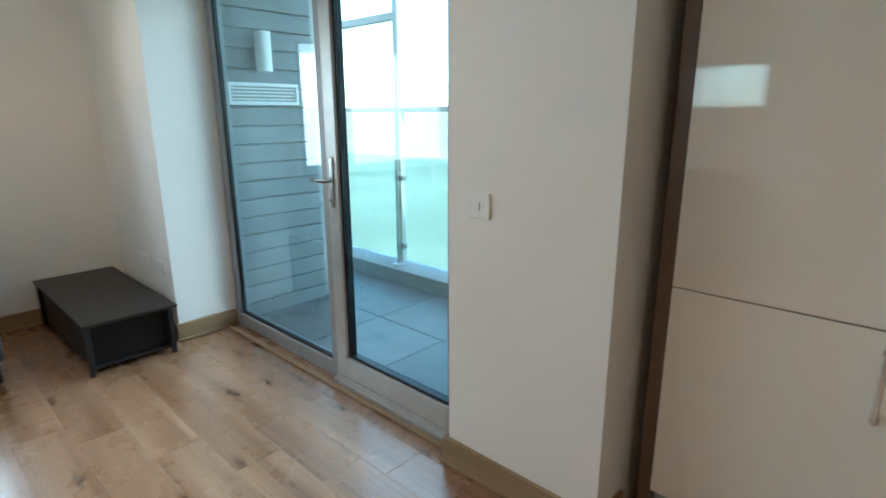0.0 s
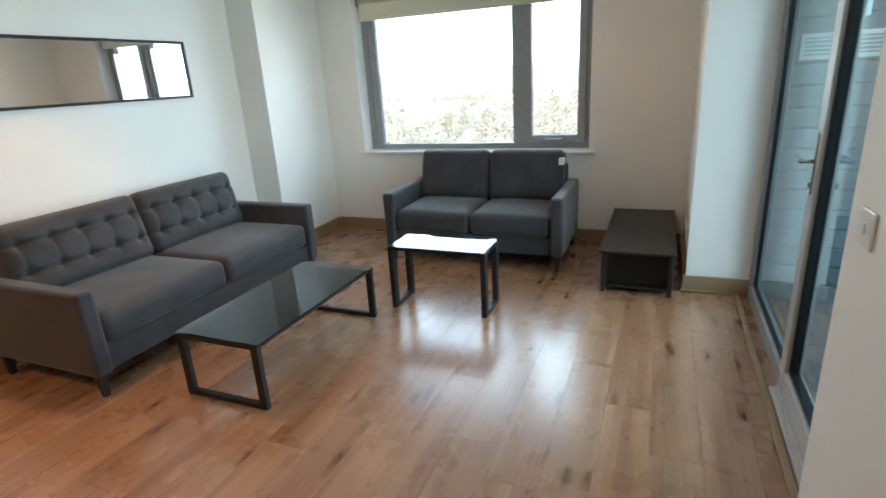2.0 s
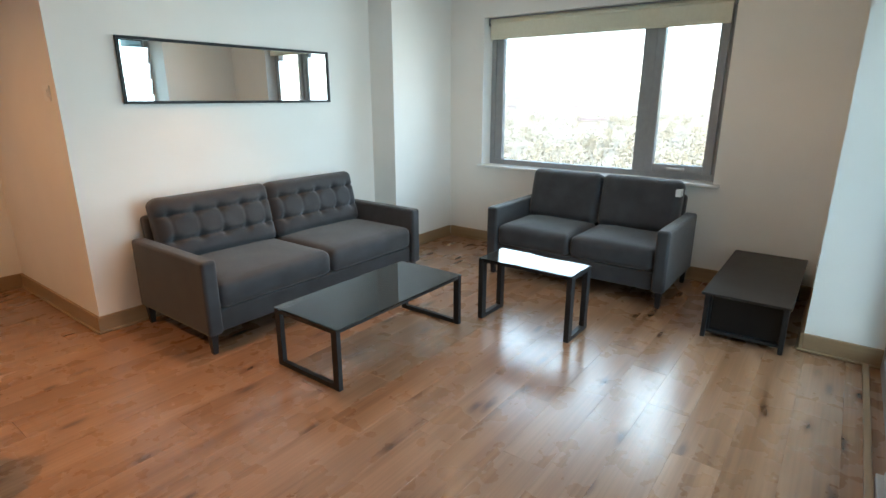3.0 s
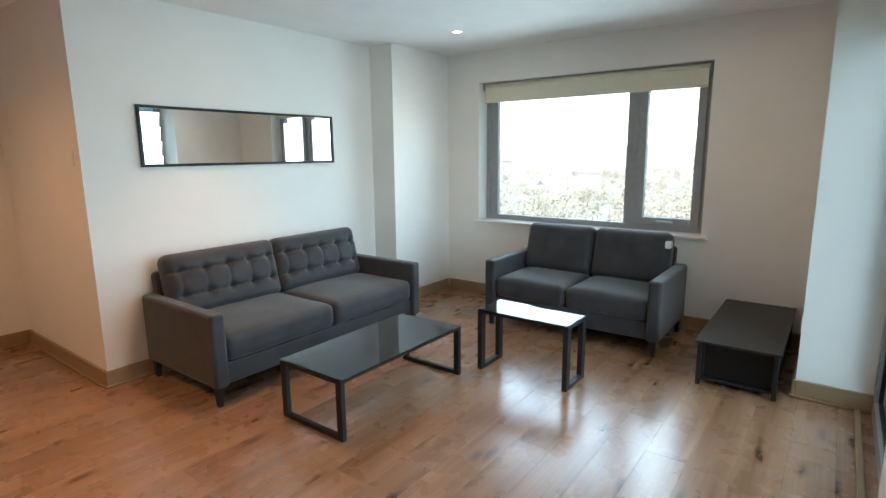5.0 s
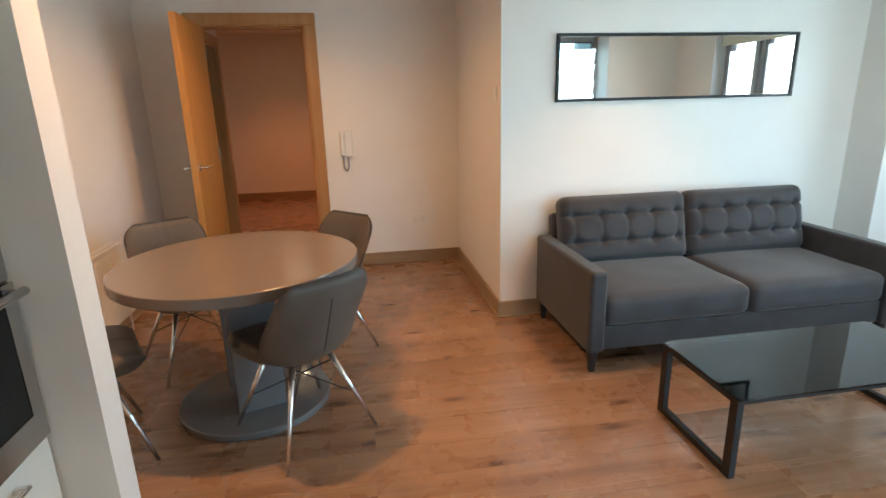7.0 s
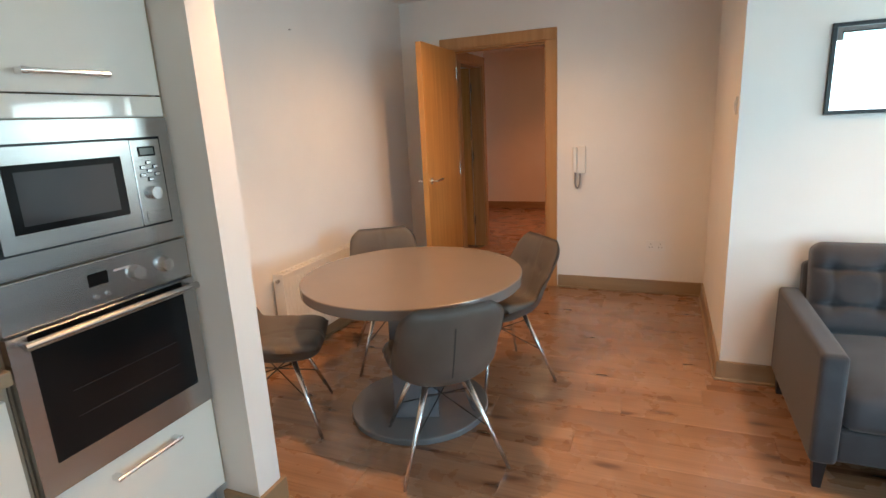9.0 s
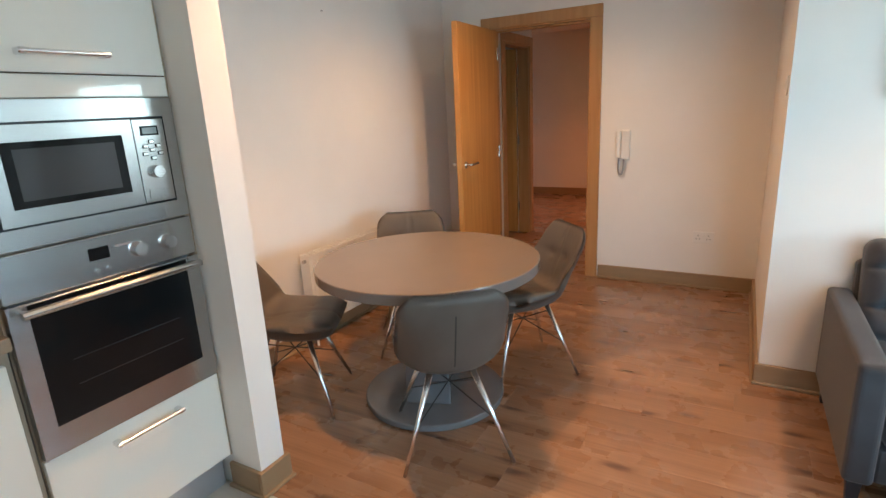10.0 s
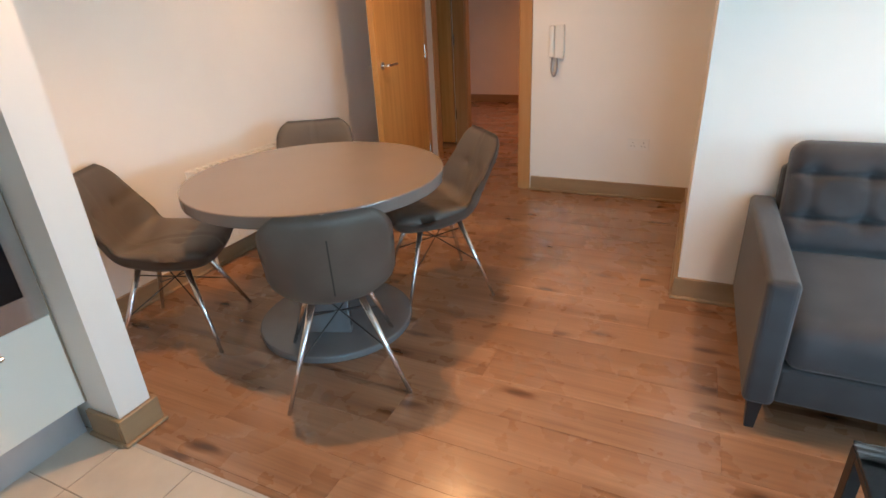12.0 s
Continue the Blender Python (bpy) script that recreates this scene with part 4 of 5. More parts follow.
# ---------------------------------------------------------------- radiator
ra = empty("radiator", pose(XR, -2.2, 0), "white panel radiator with a top grille", "radiator")
RL = 0.47
rb = bmesh.new()
n = 26 * 8
cols = []
for k in range(n + 1):
    y = -RL + 2 * RL * k / n
    d = 0.006 * max(0.0, math.sin(2 * math.pi * k / 8)) ** 0.5
    cols.append([rb.verts.new((-0.113 - d * e, y, z)) for z, e in ((0.14, 0), (0.155, 0), (0.175, 1), (0.565, 1), (0.585, 0), (0.60, 0))] + [rb.verts.new((-0.105, y, 0.60)), rb.verts.new((-0.105, y, 0.14))])
for a, c in zip(cols, cols[1:]):
    for j in range(8):
        rb.faces.new((a[j], c[j], c[(j + 1) % 8], a[(j + 1) % 8]))
rb.faces.new(cols[0])
rb.faces.new(cols[-1][::-1])
bmesh.ops.recalc_face_normals(rb, faces=rb.faces)
part("front_panel", rb, RADIATOR, ra)
part("back_panel", bx(-0.05, -0.04, -RL, RL, 0.14, 0.60, 0.004), RADIATOR, ra)
part("side_panel", bx(-0.113, -0.04, -RL - 0.003, -RL + 0.001, 0.14, 0.612, 0.001), RADIATOR, ra)
part("side_panel", bx(-0.113, -0.04, RL - 0.001, RL + 0.003, 0.14, 0.612, 0.001), RADIATOR, ra)
gb = bmesh.new()
box(gb, -0.115, -0.105, -RL, RL, 0.60, 0.614, 0.002)
box(gb, -0.05, -0.04, -RL, RL, 0.60, 0.614, 0.002)
for k in range(20):
    y = -RL + 0.02 + k * (2 * RL - 0.04) / 19
    box(gb, -0.105, -0.05, y - 0.006, y + 0.006, 0.606, 0.613)
part("top_grille", gb, RADIATOR, ra)
part("bleed_valve", rod(bmesh.new(), (-0.08, RL + 0.001, 0.575), (-0.08, RL + 0.022, 0.575), 0.011), STEEL, ra)
part("pipe", rod(bmesh.new(), (-0.08, RL - 0.03, 0.0), (-0.08, RL - 0.03, 0.145), 0.008), RADIATOR, ra)
part("pipe", rod(bmesh.new(), (-0.08, -RL + 0.03, 0.0), (-0.08, -RL + 0.03, 0.145), 0.008), RADIATOR, ra)
part("bracket", bx(-0.042, 0.0, -0.25, -0.21, 0.25, 0.5), RADIATOR, ra)
part("bracket", bx(-0.042, 0.0, 0.21, 0.25, 0.25, 0.5), RADIATOR, ra)

# ---------------------------------------------------------------- kitchen
def bar_handle(x, y0, y1, z, parent):
    hb = bmesh.new()
    rod(hb, (x - 0.032, y0, z), (x - 0.032, y1, z), 0.007)
    for y in (y0 + 0.012, y1 - 0.012):
        box(hb, x - 0.036, x, y - 0.010, y + 0.010, z - 0.009, z + 0.009, 0.003)
    return part("handle", hb, CHROME, parent, "polished bar handle")


XO, OY0, OY1 = 1.12, -0.594, 0.006
oh = empty("oven_housing", pose(0, 0, 0), "tall cream gloss housing unit round the ovens", "cabinet")
cb = bmesh.new()
box(cb, XO + 0.022, XR, OY0, OY0 + 0.018, 0.14, 2.24)
box(cb, XO + 0.022, XR, OY1 - 0.018, OY1, 0.14, 2.24)
box(cb, XR - 0.02, XR - 0.002, OY0 + 0.018, OY1 - 0.018, 0.14, 2.24)
for z in (0.14, 0.505, 1.125, 1.525, 2.22):
    box(cb, XO + 0.022, XR - 0.02, OY0 + 0.018, OY1 - 0.018, z, z + 0.016)
part("carcass", cb, OAK_EDGE, oh)
dd = part("drawer_front", bx(XO, XO + 0.02, OY0 + 0.004, OY1 - 0.002, 0.145, 0.505, 0.002), CREAM, oh)
bar_handle(XO, -0.42, -0.18, 0.455, dd)
ff = part("filler_panel", bx(XO, XO + 0.02, OY0 + 0.004, OY1 - 0.002, 1.53, 1.592, 0.002), CREAM, oh)
ud = part("door", bx(XO, XO + 0.02, OY0 + 0.004, OY1 - 0.002, 1.596, 2.24, 0.002), CREAM, oh)
bar_handle(XO, -0.405, -0.165, 1.648, ud)
part("plinth", bx(XO + 0.05, XO + 0.066, OY0 + 0.012, 1.70, 0.0, 0.14), PLINTH, oh, "brushed aluminium plinth")
part("end_panel", bx(XO + 0.005, XO + 0.022, OY0 - 0.005, OY0 + 0.003, 0.14, 2.24), OAK_EDGE, oh)

ov = empty("oven", pose(0, 0, 0), "built-in stainless steel single oven", "oven")
ob_ = bmesh.new()
box(ob_, XO + 0.02, XO + 0.55, OY0 + 0.025, OY1 - 0.025, 0.53, 1.115)
part("body", ob_, GREY_PLASTIC, ov)
part("control_panel", bx(XO - 0.006, XO + 0.02, OY0 + 0.006, OY1 - 0.004, 0.99, 1.124, 0.003), STEEL, ov)
of = bmesh.new()
y0, y1 = OY0 + 0.006, OY1 - 0.004
ring(of, XO - 0.012, XO + 0.018, y0, y1, 0.513, 0.984, y0 + 0.05, y1 - 0.05, 0.60, 0.978)
od = part("oven_door", of, STEEL, ov)
part("door_glass", bx(XO - 0.010, XO + 0.012, y0 + 0.048, y1 - 0.048, 0.598, 0.98), DARK_PANEL, od, "black oven door glass")
for z in (0.70, 0.78):
    part("oven_rack", rod(bmesh.new(), (XO - 0.0105, y0 + 0.11, z), (XO - 0.0105, y1 - 0.13, z), 0.0012, seg=6), SMOKED, od)
hb = rod(bmesh.new(), (XO - 0.05, y0 + 0.02, 0.962), (XO - 0.05, y1 - 0.02, 0.962), 0.0125, seg=18)
for y in (y0 + 0.035, y1 - 0.035):
    rod(hb, (XO - 0.05, y, 0.962), (XO - 0.01, y, 0.962), 0.009)
part("handle", hb, STEEL, od, "round steel oven handle")
part("display", bx(XO - 0.0075, XO - 0.004, -0.295, -0.235, 1.052, 1.09), DARK_PANEL, ov, "dark clock display")
for y in (-0.385, -0.49):
    kb = rod(bmesh.new(), (XO - 0.006, y, 1.055), (XO - 0.028, y, 1.055), 0.026, 0.021, 24)
    part("knob", kb, CHROME, ov, "round steel knob")
for y in (-0.25, -0.285):
    part("button", rod(bmesh.new(), (XO - 0.006, y, 1.02), (XO - 0.012, y, 1.02), 0.007), CHROME, ov)
part("badge", bx(XO - 0.0072, XO - 0.0055, -0.365, -0.315, 1.078, 1.084), GREY_PLASTIC, ov)

mw = empty("microwave", pose(0, 0, 0), "built-in stainless steel microwave oven", "microwave")
mb = bmesh.new()
y0, y1, z0, z1 = OY0 + 0.004, OY1 - 0.002, 1.132, 1.526
ring(mb, XO - 0.006, XO + 0.02, y0, y1, z0, z1, y0 + 0.038, y1 - 0.038, z0 + 0.055, z1 - 0.058)
part("trim_frame", mb, STEEL, mw)
part("body", bx(XO + 0.02, XO + 0.40, OY0 + 0.03, OY1 - 0.03, 1.145, 1.515), BLACK_METAL, mw)
part("gap", bx(XO + 0.004, XO + 0.018, y0 + 0.038, y1 - 0.038, z0 + 0.055, z1 - 0.058), BLACK_METAL, mw)
my0, my1, mz0, mz1 = y0 + 0.046, y1 - 0.046, z0 + 0.062, z1 - 0.065
CPW = 0.105
part("control_panel", bx(XO - 0.014, XO + 0.004, my0, my0 + CPW, mz0, mz1, 0.003), STEEL, mw)
md = bmesh.new()
dy0 = my0 + CPW + 0.003
ring(md, XO - 0.014, XO + 0.004, dy0, my1, mz0, mz1, dy0 + 0.035, my1 - 0.035, mz0 + 0.045, mz1 - 0.045)
mdo = part("microwave_door", md, STEEL, mw)
part("door_glass", bx(XO - 0.0125, XO + 0.0, dy0 + 0.035, my1 - 0.035, mz0 + 0.045, mz1 - 0.045), DARK_PANEL, mdo, "dark microwave window")
part("door_screen", bx(XO - 0.0135, XO - 0.0122, dy0 + 0.062, my1 - 0.062, mz0 + 0.064, mz1 - 0.064), SMOKED, mdo, "grey mesh screen behind the glass")
cy = my0 + CPW / 2
part("display", bx(XO - 0.0155, XO - 0.012, cy - 0.03, cy + 0.03, mz1 - 0.052, mz1 - 0.022), DARK_PANEL, mw)
part("display_face", bx(XO - 0.0165, XO - 0.0154, cy - 0.024, cy + 0.024, mz1 - 0.047, mz1 - 0.027), LCD, mw, "grey liquid crystal display")
for k, (a, b) in enumerate(((0, -0.072), (-0.022, -0.086), (0.022, -0.086), (-0.026, -0.11), (0.026, -0.11), (0, -0.098), (0, -0.124))):
    part("button_rim", bx(XO - 0.0155, XO - 0.0135, cy + a - 0.0095, cy + a + 0.0095, mz1 + b - 0.006, mz1 + b + 0.006), DARK_PANEL, mw)
    part("button", bx(XO - 0.0185, XO - 0.0150, cy + a - 0.0075, cy + a + 0.0075, mz1 + b - 0.0042, mz1 + b + 0.0042, 0.0015), CHROME, mw)
part("dial", rod(bmesh.new(), (XO - 0.014, cy, mz1 - 0.168), (XO - 0.034, cy, mz1 - 0.168), 0.021, 0.019, 28), CHROME, mw, "round steel dial")
part("door_button", bx(XO - 0.0165, XO - 0.013, cy - 0.036, cy + 0.036, mz0 + 0.012, mz0 + 0.04, 0.002), STEEL, mw)

bu = empty("base_unit", pose(0, 0, 0), "cream gloss base cupboard under the worktop", "cabinet")
part("carcass", bx(XO + 0.022, XR - 0.002, OY1 + 0.004, 1.70, 0.14, 0.868), OAK_EDGE, bu)
for y0, y1 in ((OY1 + 0.022, 0.60), (0.604, 1.10)):
    d_ = part("door", bx(XO, XO + 0.02, y0, y1, 0.145, 0.83, 0.002), CREAM, bu)
    bar_handle(XO, y0 + 0.18, y1 - 0.18, 0.79, d_)
tagged(obj("worktop", bx(XO - 0.02, XR - 0.002, OY1 + 0.002, 2.29, 0.87, 0.91, 0.004), WORKTOP), "brown wood-effect kitchen worktop", "worktop")
tagged(obj("splashback", bx(XR - 0.014, XR - 0.002, OY1 + 0.002, 2.29, 0.912, 1.50), CARCASS), "dark brown splashback behind the worktop", "splashback", "", "structure")

YF = 1.71
fd = empty("tall_cupboard", pose(0, 0, 0), "tall cream gloss cupboard hiding a fridge", "cabinet")
FX0, FX1 = -0.385, 0.215
part("carcass", bx(FX0 + 0.002, FX1, YF + 0.022, 2.298, 0.14, 2.24), CARCASS, fd)
part("end_panel", bx(FX0 - 0.045, FX0 - 0.002, YF + 0.004, 2.298, 0.0, 2.24), CARCASS, fd, "dark walnut end panel")
d1 = part("door", bx(FX0, FX1 - 0.002, YF, YF + 0.02, 0.145, 0.857, 0.002), CREAM, fd)
d2_ = part("door", bx(FX0, FX1 - 0.002, YF, YF + 0.02, 0.861, 2.24, 0.002), CREAM, fd)
for par, z0, z1 in ((d1, 0.63, 0.83), (d2_, 0.90, 1.10)):
    hb = rod(bmesh.new(), (FX1 - 0.085, YF - 0.032, z0), (FX1 - 0.085, YF - 0.032, z1), 0.007)
    for z in (z0 + 0.012, z1 - 0.012):
        box(hb, FX1 - 0.095, FX1 - 0.075, YF - 0.036, YF, z - 0.009, z + 0.009, 0.003)
    part("handle", hb, CHROME, par, "polished bar handle")
part("plinth", bx(FX0, FX1, YF + 0.05, YF + 0.066, 0, 0.14), PLINTH, fd)

# ---------------------------------------------------------------- ceiling downlights
SPOTS = [(-3.26, -1.32, 0.25, 115), (-1.44, -1.46, 2.2, 92), (0.65, -1.08, 3.1, 100), (0.60, -2.45, 1.9, 150), (-3.26, 0.62, 0.25, 115), (-1.44, 0.62, 0.25, 115), (0.65, 0.62, 0.15, 115)]


def downlight(x, y, watts, cone=115, colour=(1.0, 0.47, 0.18)):
    d = empty("downlight", pose(x, y, ZC), "small recessed ceiling downlight, lit", "lamp", "ceiling downlights")
    rb = bmesh.new()
    prof = [(0.048, 0.0), (0.046, -0.006), (0.036, -0.007), (0.033, -0.002)]
    rings = [[rb.verts.new((r * math.cos(2 * math.pi * k / 32), r * math.sin(2 * math.pi * k / 32), z)) for k in range(32)] for r, z in prof]
    for a, b in zip(rings, rings[1:]):
        for k in range(32):
            rb.faces.new((a[k], a[(k + 1) % 32], b[(k + 1) % 32], b[k]))
    part("bezel", rb, WHITE_PLASTIC, d, smooth=True)
    part("lens", disc(bmesh.new(), 0, 0, -0.003, -0.001, 0.032, 28), LAMP, d, "warm glowing lamp face")
    li = new("downlight_light", bpy.data.lights.new("downlight_light", "SPOT"))
    li.data.energy, li.data.color, li.data.shadow_soft_size = watts, colour, 0.02
    li.data.spot_size, li.data.spot_blend = radians(cone), 0.85
    li.matrix_world = pose(x, y, ZC - 0.015)


for x, y, k, cone in SPOTS:
    downlight(x, y, SPOT_W * k, cone)
downlight(1.1, -6.4, SPOT_W * 1.9, 120, (1.0, 0.30, 0.11))

# ---------------------------------------------------------------- outside
def land():
    bm = bmesh.new()
    n, half = 70, 4000.0
    vs = []
    for i in range(n + 1):
        a = 2 * i / n - 1
        x = half * math.copysign(abs(a) ** 2.2, a)
        row = []
        for j in range(n + 1):
            b = 2 * j / n - 1
            y = half * math.copysign(abs(b) ** 2.2, b)
            r = math.hypot(x, y)
            z = -24 + max(0, r - 500) * 0.02 * (0.5 + noise.noise(Vector((x / 700, y / 700, 2.2)))) + 3 * noise.noise(Vector((x / 90, y / 90, 0)))
            row.append(bm.verts.new((x, y, z if r > 60 else -24)))
        vs.append(row)
    for i in range(n):
        for j in range(n):
            bm.faces.new((vs[i][j], vs[i + 1][j], vs[i + 1][j + 1], vs[i][j + 1]))
    return bm


# distance haze is put into the ground's pale colours
GROUND = material("hazed_grass_and_fields", (0.19, 0.18, 0.135), 0.95, 0, (0.28, 0.265, 0.21), 0.02, 8, 0.0, spread=(0.35, 0.65))
# leaf colours paled to paint in haze and window glare
FOLIAGE = material("hazed_scrub_foliage", (0.185, 0.175, 0.13), 0.9, 0, (0.25, 0.235, 0.185), 0.15, 5)
BARK = material("pale_bark", (0.32, 0.29, 0.24), 0.9, 0, (0.42, 0.39, 0.33), 6, 4)
HOUSE = material("pale_render", (0.30, 0.285, 0.265), 0.85, 0, (0.36, 0.345, 0.32), 0.4, 3)
ROOF = material("slate_roof", (0.14, 0.12, 0.12), 0.8, 0, (0.20, 0.17, 0.16), 0.6, 3)
tagged(obj("ground", land(), GROUND, True), "wide valley with fields and low hills, haze put into its pale colour", "ground", "", "structure")


def tree_data(seed):
    rng = random.Random(seed)
    tr, cr = bmesh.new(), bmesh.new()
    rod(tr, (0, 0, 0), (0.2, 0.1, 5.5), 0.28, 0.10, 7)
    for k in range(9):
        a, h0 = rng.uniform(0, 6.28), rng.uniform(2.2, 5.2)
        tip = (math.cos(a) * rng.uniform(1.3, 2.6), math.sin(a) * rng.uniform(1.3, 2.6), h0 + rng.uniform(1.2, 3.2))
        rod(tr, (0.05, 0.05, h0), tip, 0.09, 0.02, 5)
        for q in range(90):
            p = Vector(tip) + Vector((rng.gauss(0, 0.75), rng.gauss(0, 0.75), rng.gauss(0, 0.65)))
            s = rng.uniform(0.07, 0.17)
            u, w = Vector((rng.gauss(0, 1), rng.gauss(0, 1), rng.gauss(0, 1))).normalized() * s, Vector((rng.gauss(0, 1), rng.gauss(0, 1), rng.gauss(0, 1))).normalized() * s
            cr.faces.new([cr.verts.new(p - u), cr.verts.new(p + w), cr.verts.new(p + u), cr.verts.new(p - w)])
    return tr, cr


protos = []
for s in range(3):
    t = empty("tree", pose(-95 - s * 9, -30 + s * 14, -24), "half-bare tree in the valley, haze put into its pale leaves", "tree", "trees in the valley")
    tr, cr = tree_data(s)
    part("trunk", tr, BARK, t)
    part("crown", cr, FOLIAGE, t)
    protos.append(t)
rng = random.Random(7)
for k in range(46):
    d = rng.uniform(62, 150)
    a = radians(rng.uniform(152, 225))
    s = rng.uniform(0.7, 1.3)
    c = copy_thing(protos[k % 3], pose(d * math.cos(a), d * math.sin(a), -24.4, 0, 0, rng.uniform(0, 360)))
    c.scale = (s, s, s * rng.uniform(0.9, 1.3))


def woodland(count):
    """Far scrub woods: thin stems and loose leaf quads, scattered by chance."""
    g = np.random.default_rng(5)
    ang = np.radians(g.uniform(150, 235, count))
    dist = 130 + 520 * g.random(count) ** 1.3
    verts, faces, idx = [], [], []
    n = 0
    for a, d in zip(ang, dist):
        x, y, h = d * math.cos(a), d * math.sin(a), g.uniform(6, 13)
        z = -24.5 + max(0, d - 500) * 0.01
        w = 0.16
        verts += [(x - w, y, z), (x + w, y, z), (x + 0.04, y, z + h * 0.8), (x - 0.04, y, z + h * 0.8), (x, y - w, z), (x, y + w, z), (x, y + 0.04, z + h * 0.8), (x, y - 0.04, z + h * 0.8)]
        faces += [(n, n + 1, n + 2, n + 3), (n + 4, n + 5, n + 6, n + 7)]
        idx += [1, 1]
        n += 8
        m = 110
        p = np.stack([x + g.normal(0, h * 0.2, m), y + g.normal(0, h * 0.2, m), z + h * (0.62 + g.normal(0, 0.18, m))], 1)
        u, v = g.normal(0, 0.24, (m, 3)), g.normal(0, 0.24, (m, 3))
        for q, r, t in zip(p, u, v):
            verts += [tuple(q - r), tuple(q + t), tuple(q + r), tuple(q - t)]
            faces.append((n, n + 1, n + 2, n + 3))
            idx.append(0)
            n += 4
    me = bpy.data.meshes.new("woodland")
    me.from_pydata(verts, [], faces)
    me.materials.append(FOLIAGE)
    me.materials.append(BARK)
    me.polygons.foreach_set("material_index", idx)
    return tagged(new("woodland", me), "scrub woodland filling the valley floor, its leaves paled with painted haze", "woodland", "", "stuff")


woodland(900)


def house(m, w, d, h):
    o = empty("house", m, "pale rendered house with a dark roof in the distance", "house", "houses in the valley")
    part("wall", bx(-w / 2, w / 2, -d / 2, d / 2, 0, h), HOUSE, o)
    rb = bmesh.new()
    e = 0.4
    v = [rb.verts.new(p) for p in ((-w / 2 - e, -d / 2 - e, h), (w / 2 + e, -d / 2 - e, h), (w / 2 + e, d / 2 + e, h), (-w / 2 - e, d / 2 + e, h), (-w / 2 - e, 0, h + d * 0.4), (w / 2 + e, 0, h + d * 0.4))]
    for f in ((0, 1, 5, 4), (2, 3, 4, 5), (0, 4, 3), (1, 2, 5), (0, 3, 2, 1)):
        rb.faces.new([v[i] for i in f])
    part("roof", rb, ROOF, o)
    for k in range(max(2, int(w / 3))):
        x = -w / 2 + (k + 0.5) * w / max(2, int(w / 3))
        part("window", bx(x - 0.5, x + 0.5, -d / 2 - 0.05, -d / 2 + 0.02, h * 0.55, h * 0.85), DARK_PANEL, o)
    return o


for k in range(30):
    d = rng.uniform(420, 1300)
    a = radians(rng.uniform(140, 232))
    z = -24 + max(0, d - 500) * 0.01 - 1.5
    house(pose(d * math.cos(a), d * math.sin(a), z, 0, 0, math.degrees(a) + 90 + rng.uniform(-30, 30)), rng.uniform(9, 26), rng.uniform(7, 10), rng.uniform(5, 8))

# ---------------------------------------------------------------- floor planks, kitchen tiles, cladding, balcony slabs
TX0, TX1, TY0 = 0.28, XO + 0.05, -0.60       # tiled kitchen floor


def plank_mesh(w, d, h, mat, bev=0.0006):
    me = bpy.data.meshes.new("piece")
    bm = bx(-w / 2, w / 2, -d / 2, d / 2, -h, 0)
    top = [e for e in bm.edges if all(abs(v.co.z) < 1e-6 for v in e.verts)]
    bmesh.ops.bevel(bm, geom=top, offset=bev, segments=1, affect="EDGES")
    bm.to_mesh(me)
    bm.free()
    me.materials.append(mat)
    return me


def piece(name, mesh, m, parent):
    o = new(name, mesh)
    o.parent = parent
    o.matrix_basis = m
    return o


PW, PL = 0.192, 1.285
cache = {}


def lay(x0, x1, y, yw, shift):
    """One row of planks from x0 to x1."""
    x = x0 - shift
    while x < x1 - 1e-4:
        a, b = max(x, x0), min(x + PL, x1)
        if b - a > 0.02:
            key = (round(b - a, 3), round(yw, 3))
            if key not in cache:
                cache[key] = plank_mesh(b - a - 0.0004, yw - 0.0004, 0.011, LAMINATE)
            piece("plank", cache[key], pose((a + b) / 2, y + yw / 2, 0), fl)
        x += PL


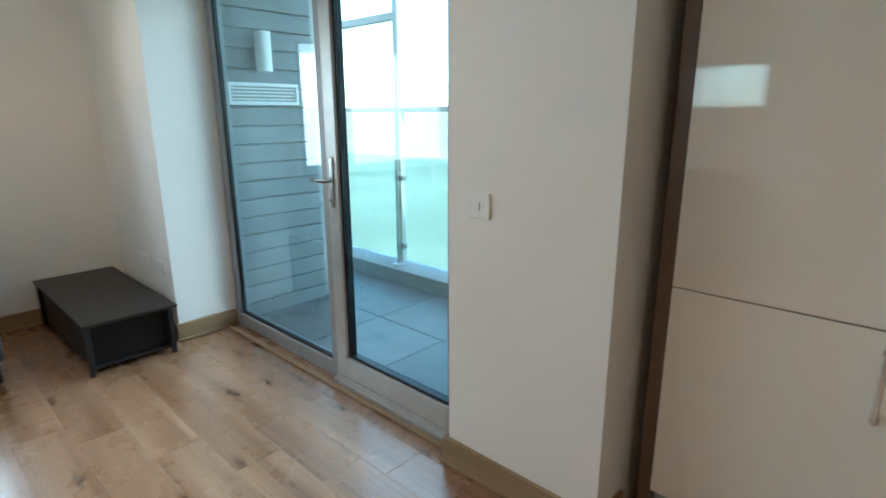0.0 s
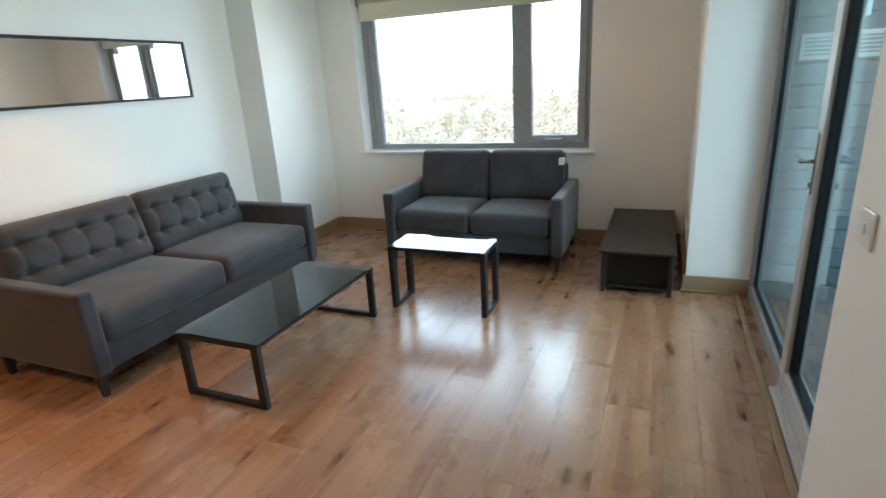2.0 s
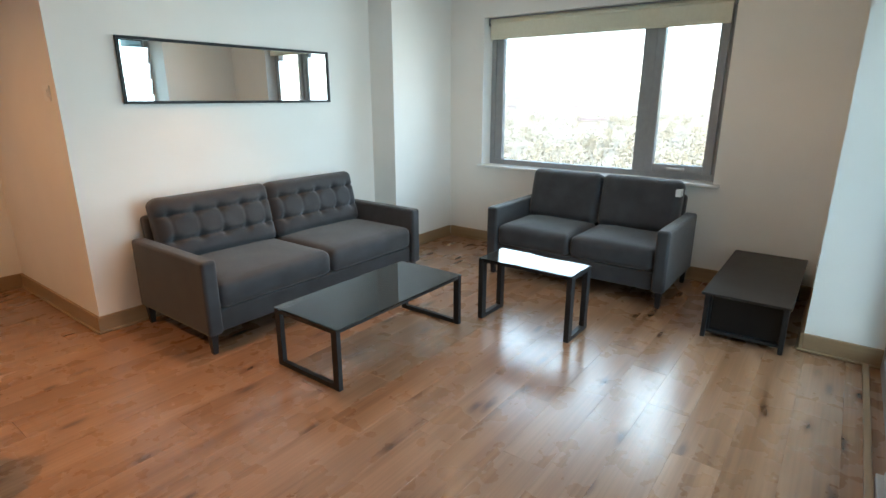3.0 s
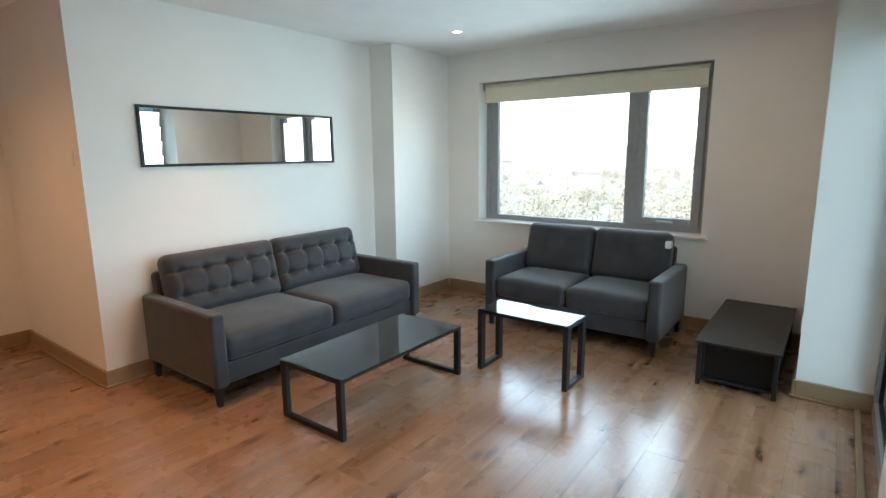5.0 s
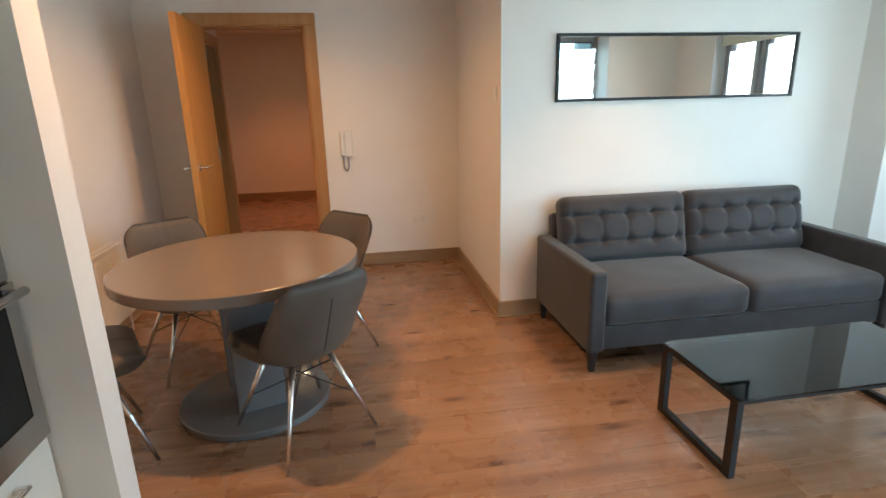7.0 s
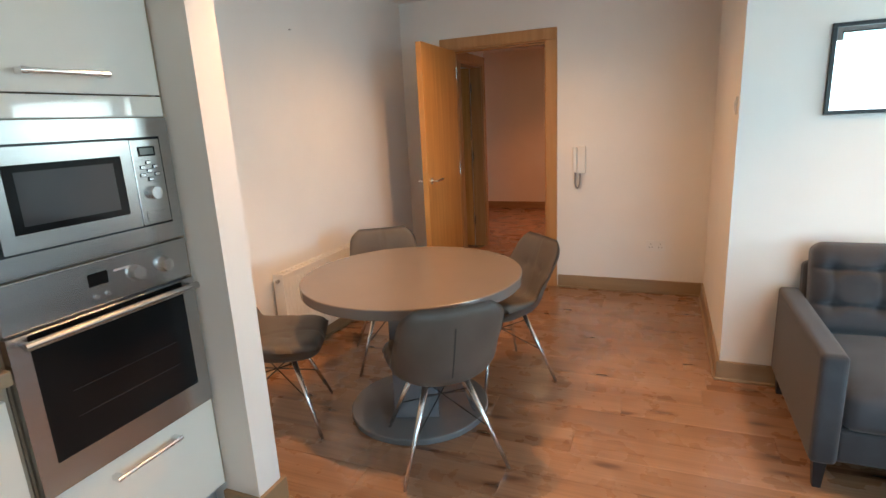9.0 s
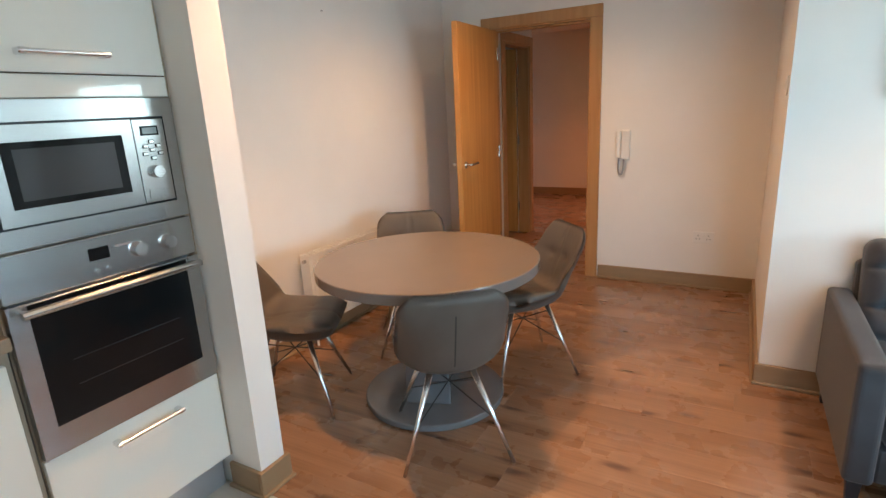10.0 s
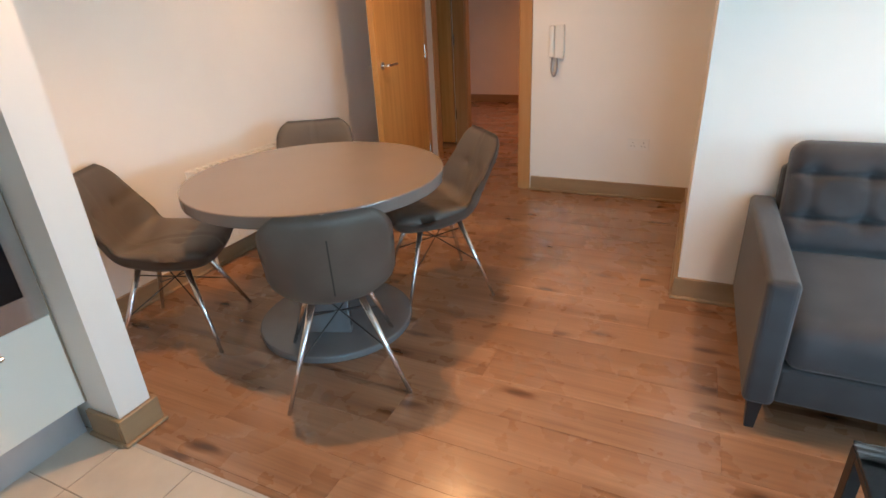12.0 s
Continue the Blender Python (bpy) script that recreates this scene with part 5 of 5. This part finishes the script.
rp = random.Random(3)
y = YD - 0.12
while y < YB + 0.1:
    yw = min(PW, YB + 0.12 - y)
    sh = rp.uniform(0.1, PL)
    if y + yw <= TY0 + 1e-3:
        lay(XW if y + yw > YS else -0.755, XR, y, yw, sh)
    elif y < TY0:
        lay(XW, XR, y, TY0 - y, sh)
        lay(XW, TX0, TY0, y + yw - TY0, sh)
    else:
        lay(XW if y + yw < YP + 0.2 else XP, TX0, y, yw, sh)
    y += yw
y = YD - 0.12
while y > -7.9:
    lay(0.25, 3.4, y - PW, PW, rp.uniform(0.1, PL))
    y -= PW

kt = struct("floor_kitchen", bx(TX0, XR, TY0, 2.3, -0.0119, -0.0035), GROUT, "beige ceramic tile kitchen floor", "floor")
struct("trim_tile_edge", bx(TX0 - 0.006, 0.965 - T, TY0 - 0.008, TY0 + 0.006, 0.0, 0.003, 0.001), ALU_LIGHT, "thin metal strip between tiles and planks", "trim")
ty = TY0
rows = [(TY0, -0.38)] + [(-0.38 + 0.33 * k, -0.05 + 0.33 * k) for k in range(8)]
tcache = {}
for a, b in rows:
    b = min(b, 2.29)
    x = 0.647 - 0.33 * 2
    while x < XO + 0.07:
        x0, x1 = max(x, TX0), min(x + 0.33, XO + 0.07)
        if x1 - x0 > 0.02 and b - a > 0.02:
            key = (round(x1 - x0, 3), round(b - a, 3))
            if key not in tcache:
                tcache[key] = plank_mesh(x1 - x0 - 0.004, b - a - 0.004, 0.003, TILE, 0.001)
            piece("tile", tcache[key], pose((x0 + x1) / 2, (a + b) / 2, -0.0005), kt)
        x += 0.33

clad = bpy.data.objects["wall_cladding"]
cm = plank_mesh(0.72, 0.114, 0.02, SIDING, 0.006)
for k in range(24):
    piece("board", cm, Matrix.Translation((-3.2, 2.03, 0.03 + k * 0.12)) @ pose(0, 0, 0, 0, 90, 0) @ pose(0, 0, 0, 0, 0, 90), clad)
bf = bpy.data.objects["floor_balcony"]
sm = plank_mesh(0.596, 0.596, 0.02, DECK, 0.003)
for i in range(-2, 6):
    for j in range(2):
        piece("slab", sm, pose(-3.45 + 0.6 * i, YB + 0.12 + 0.3 + 0.6 * j, -0.01), bf)
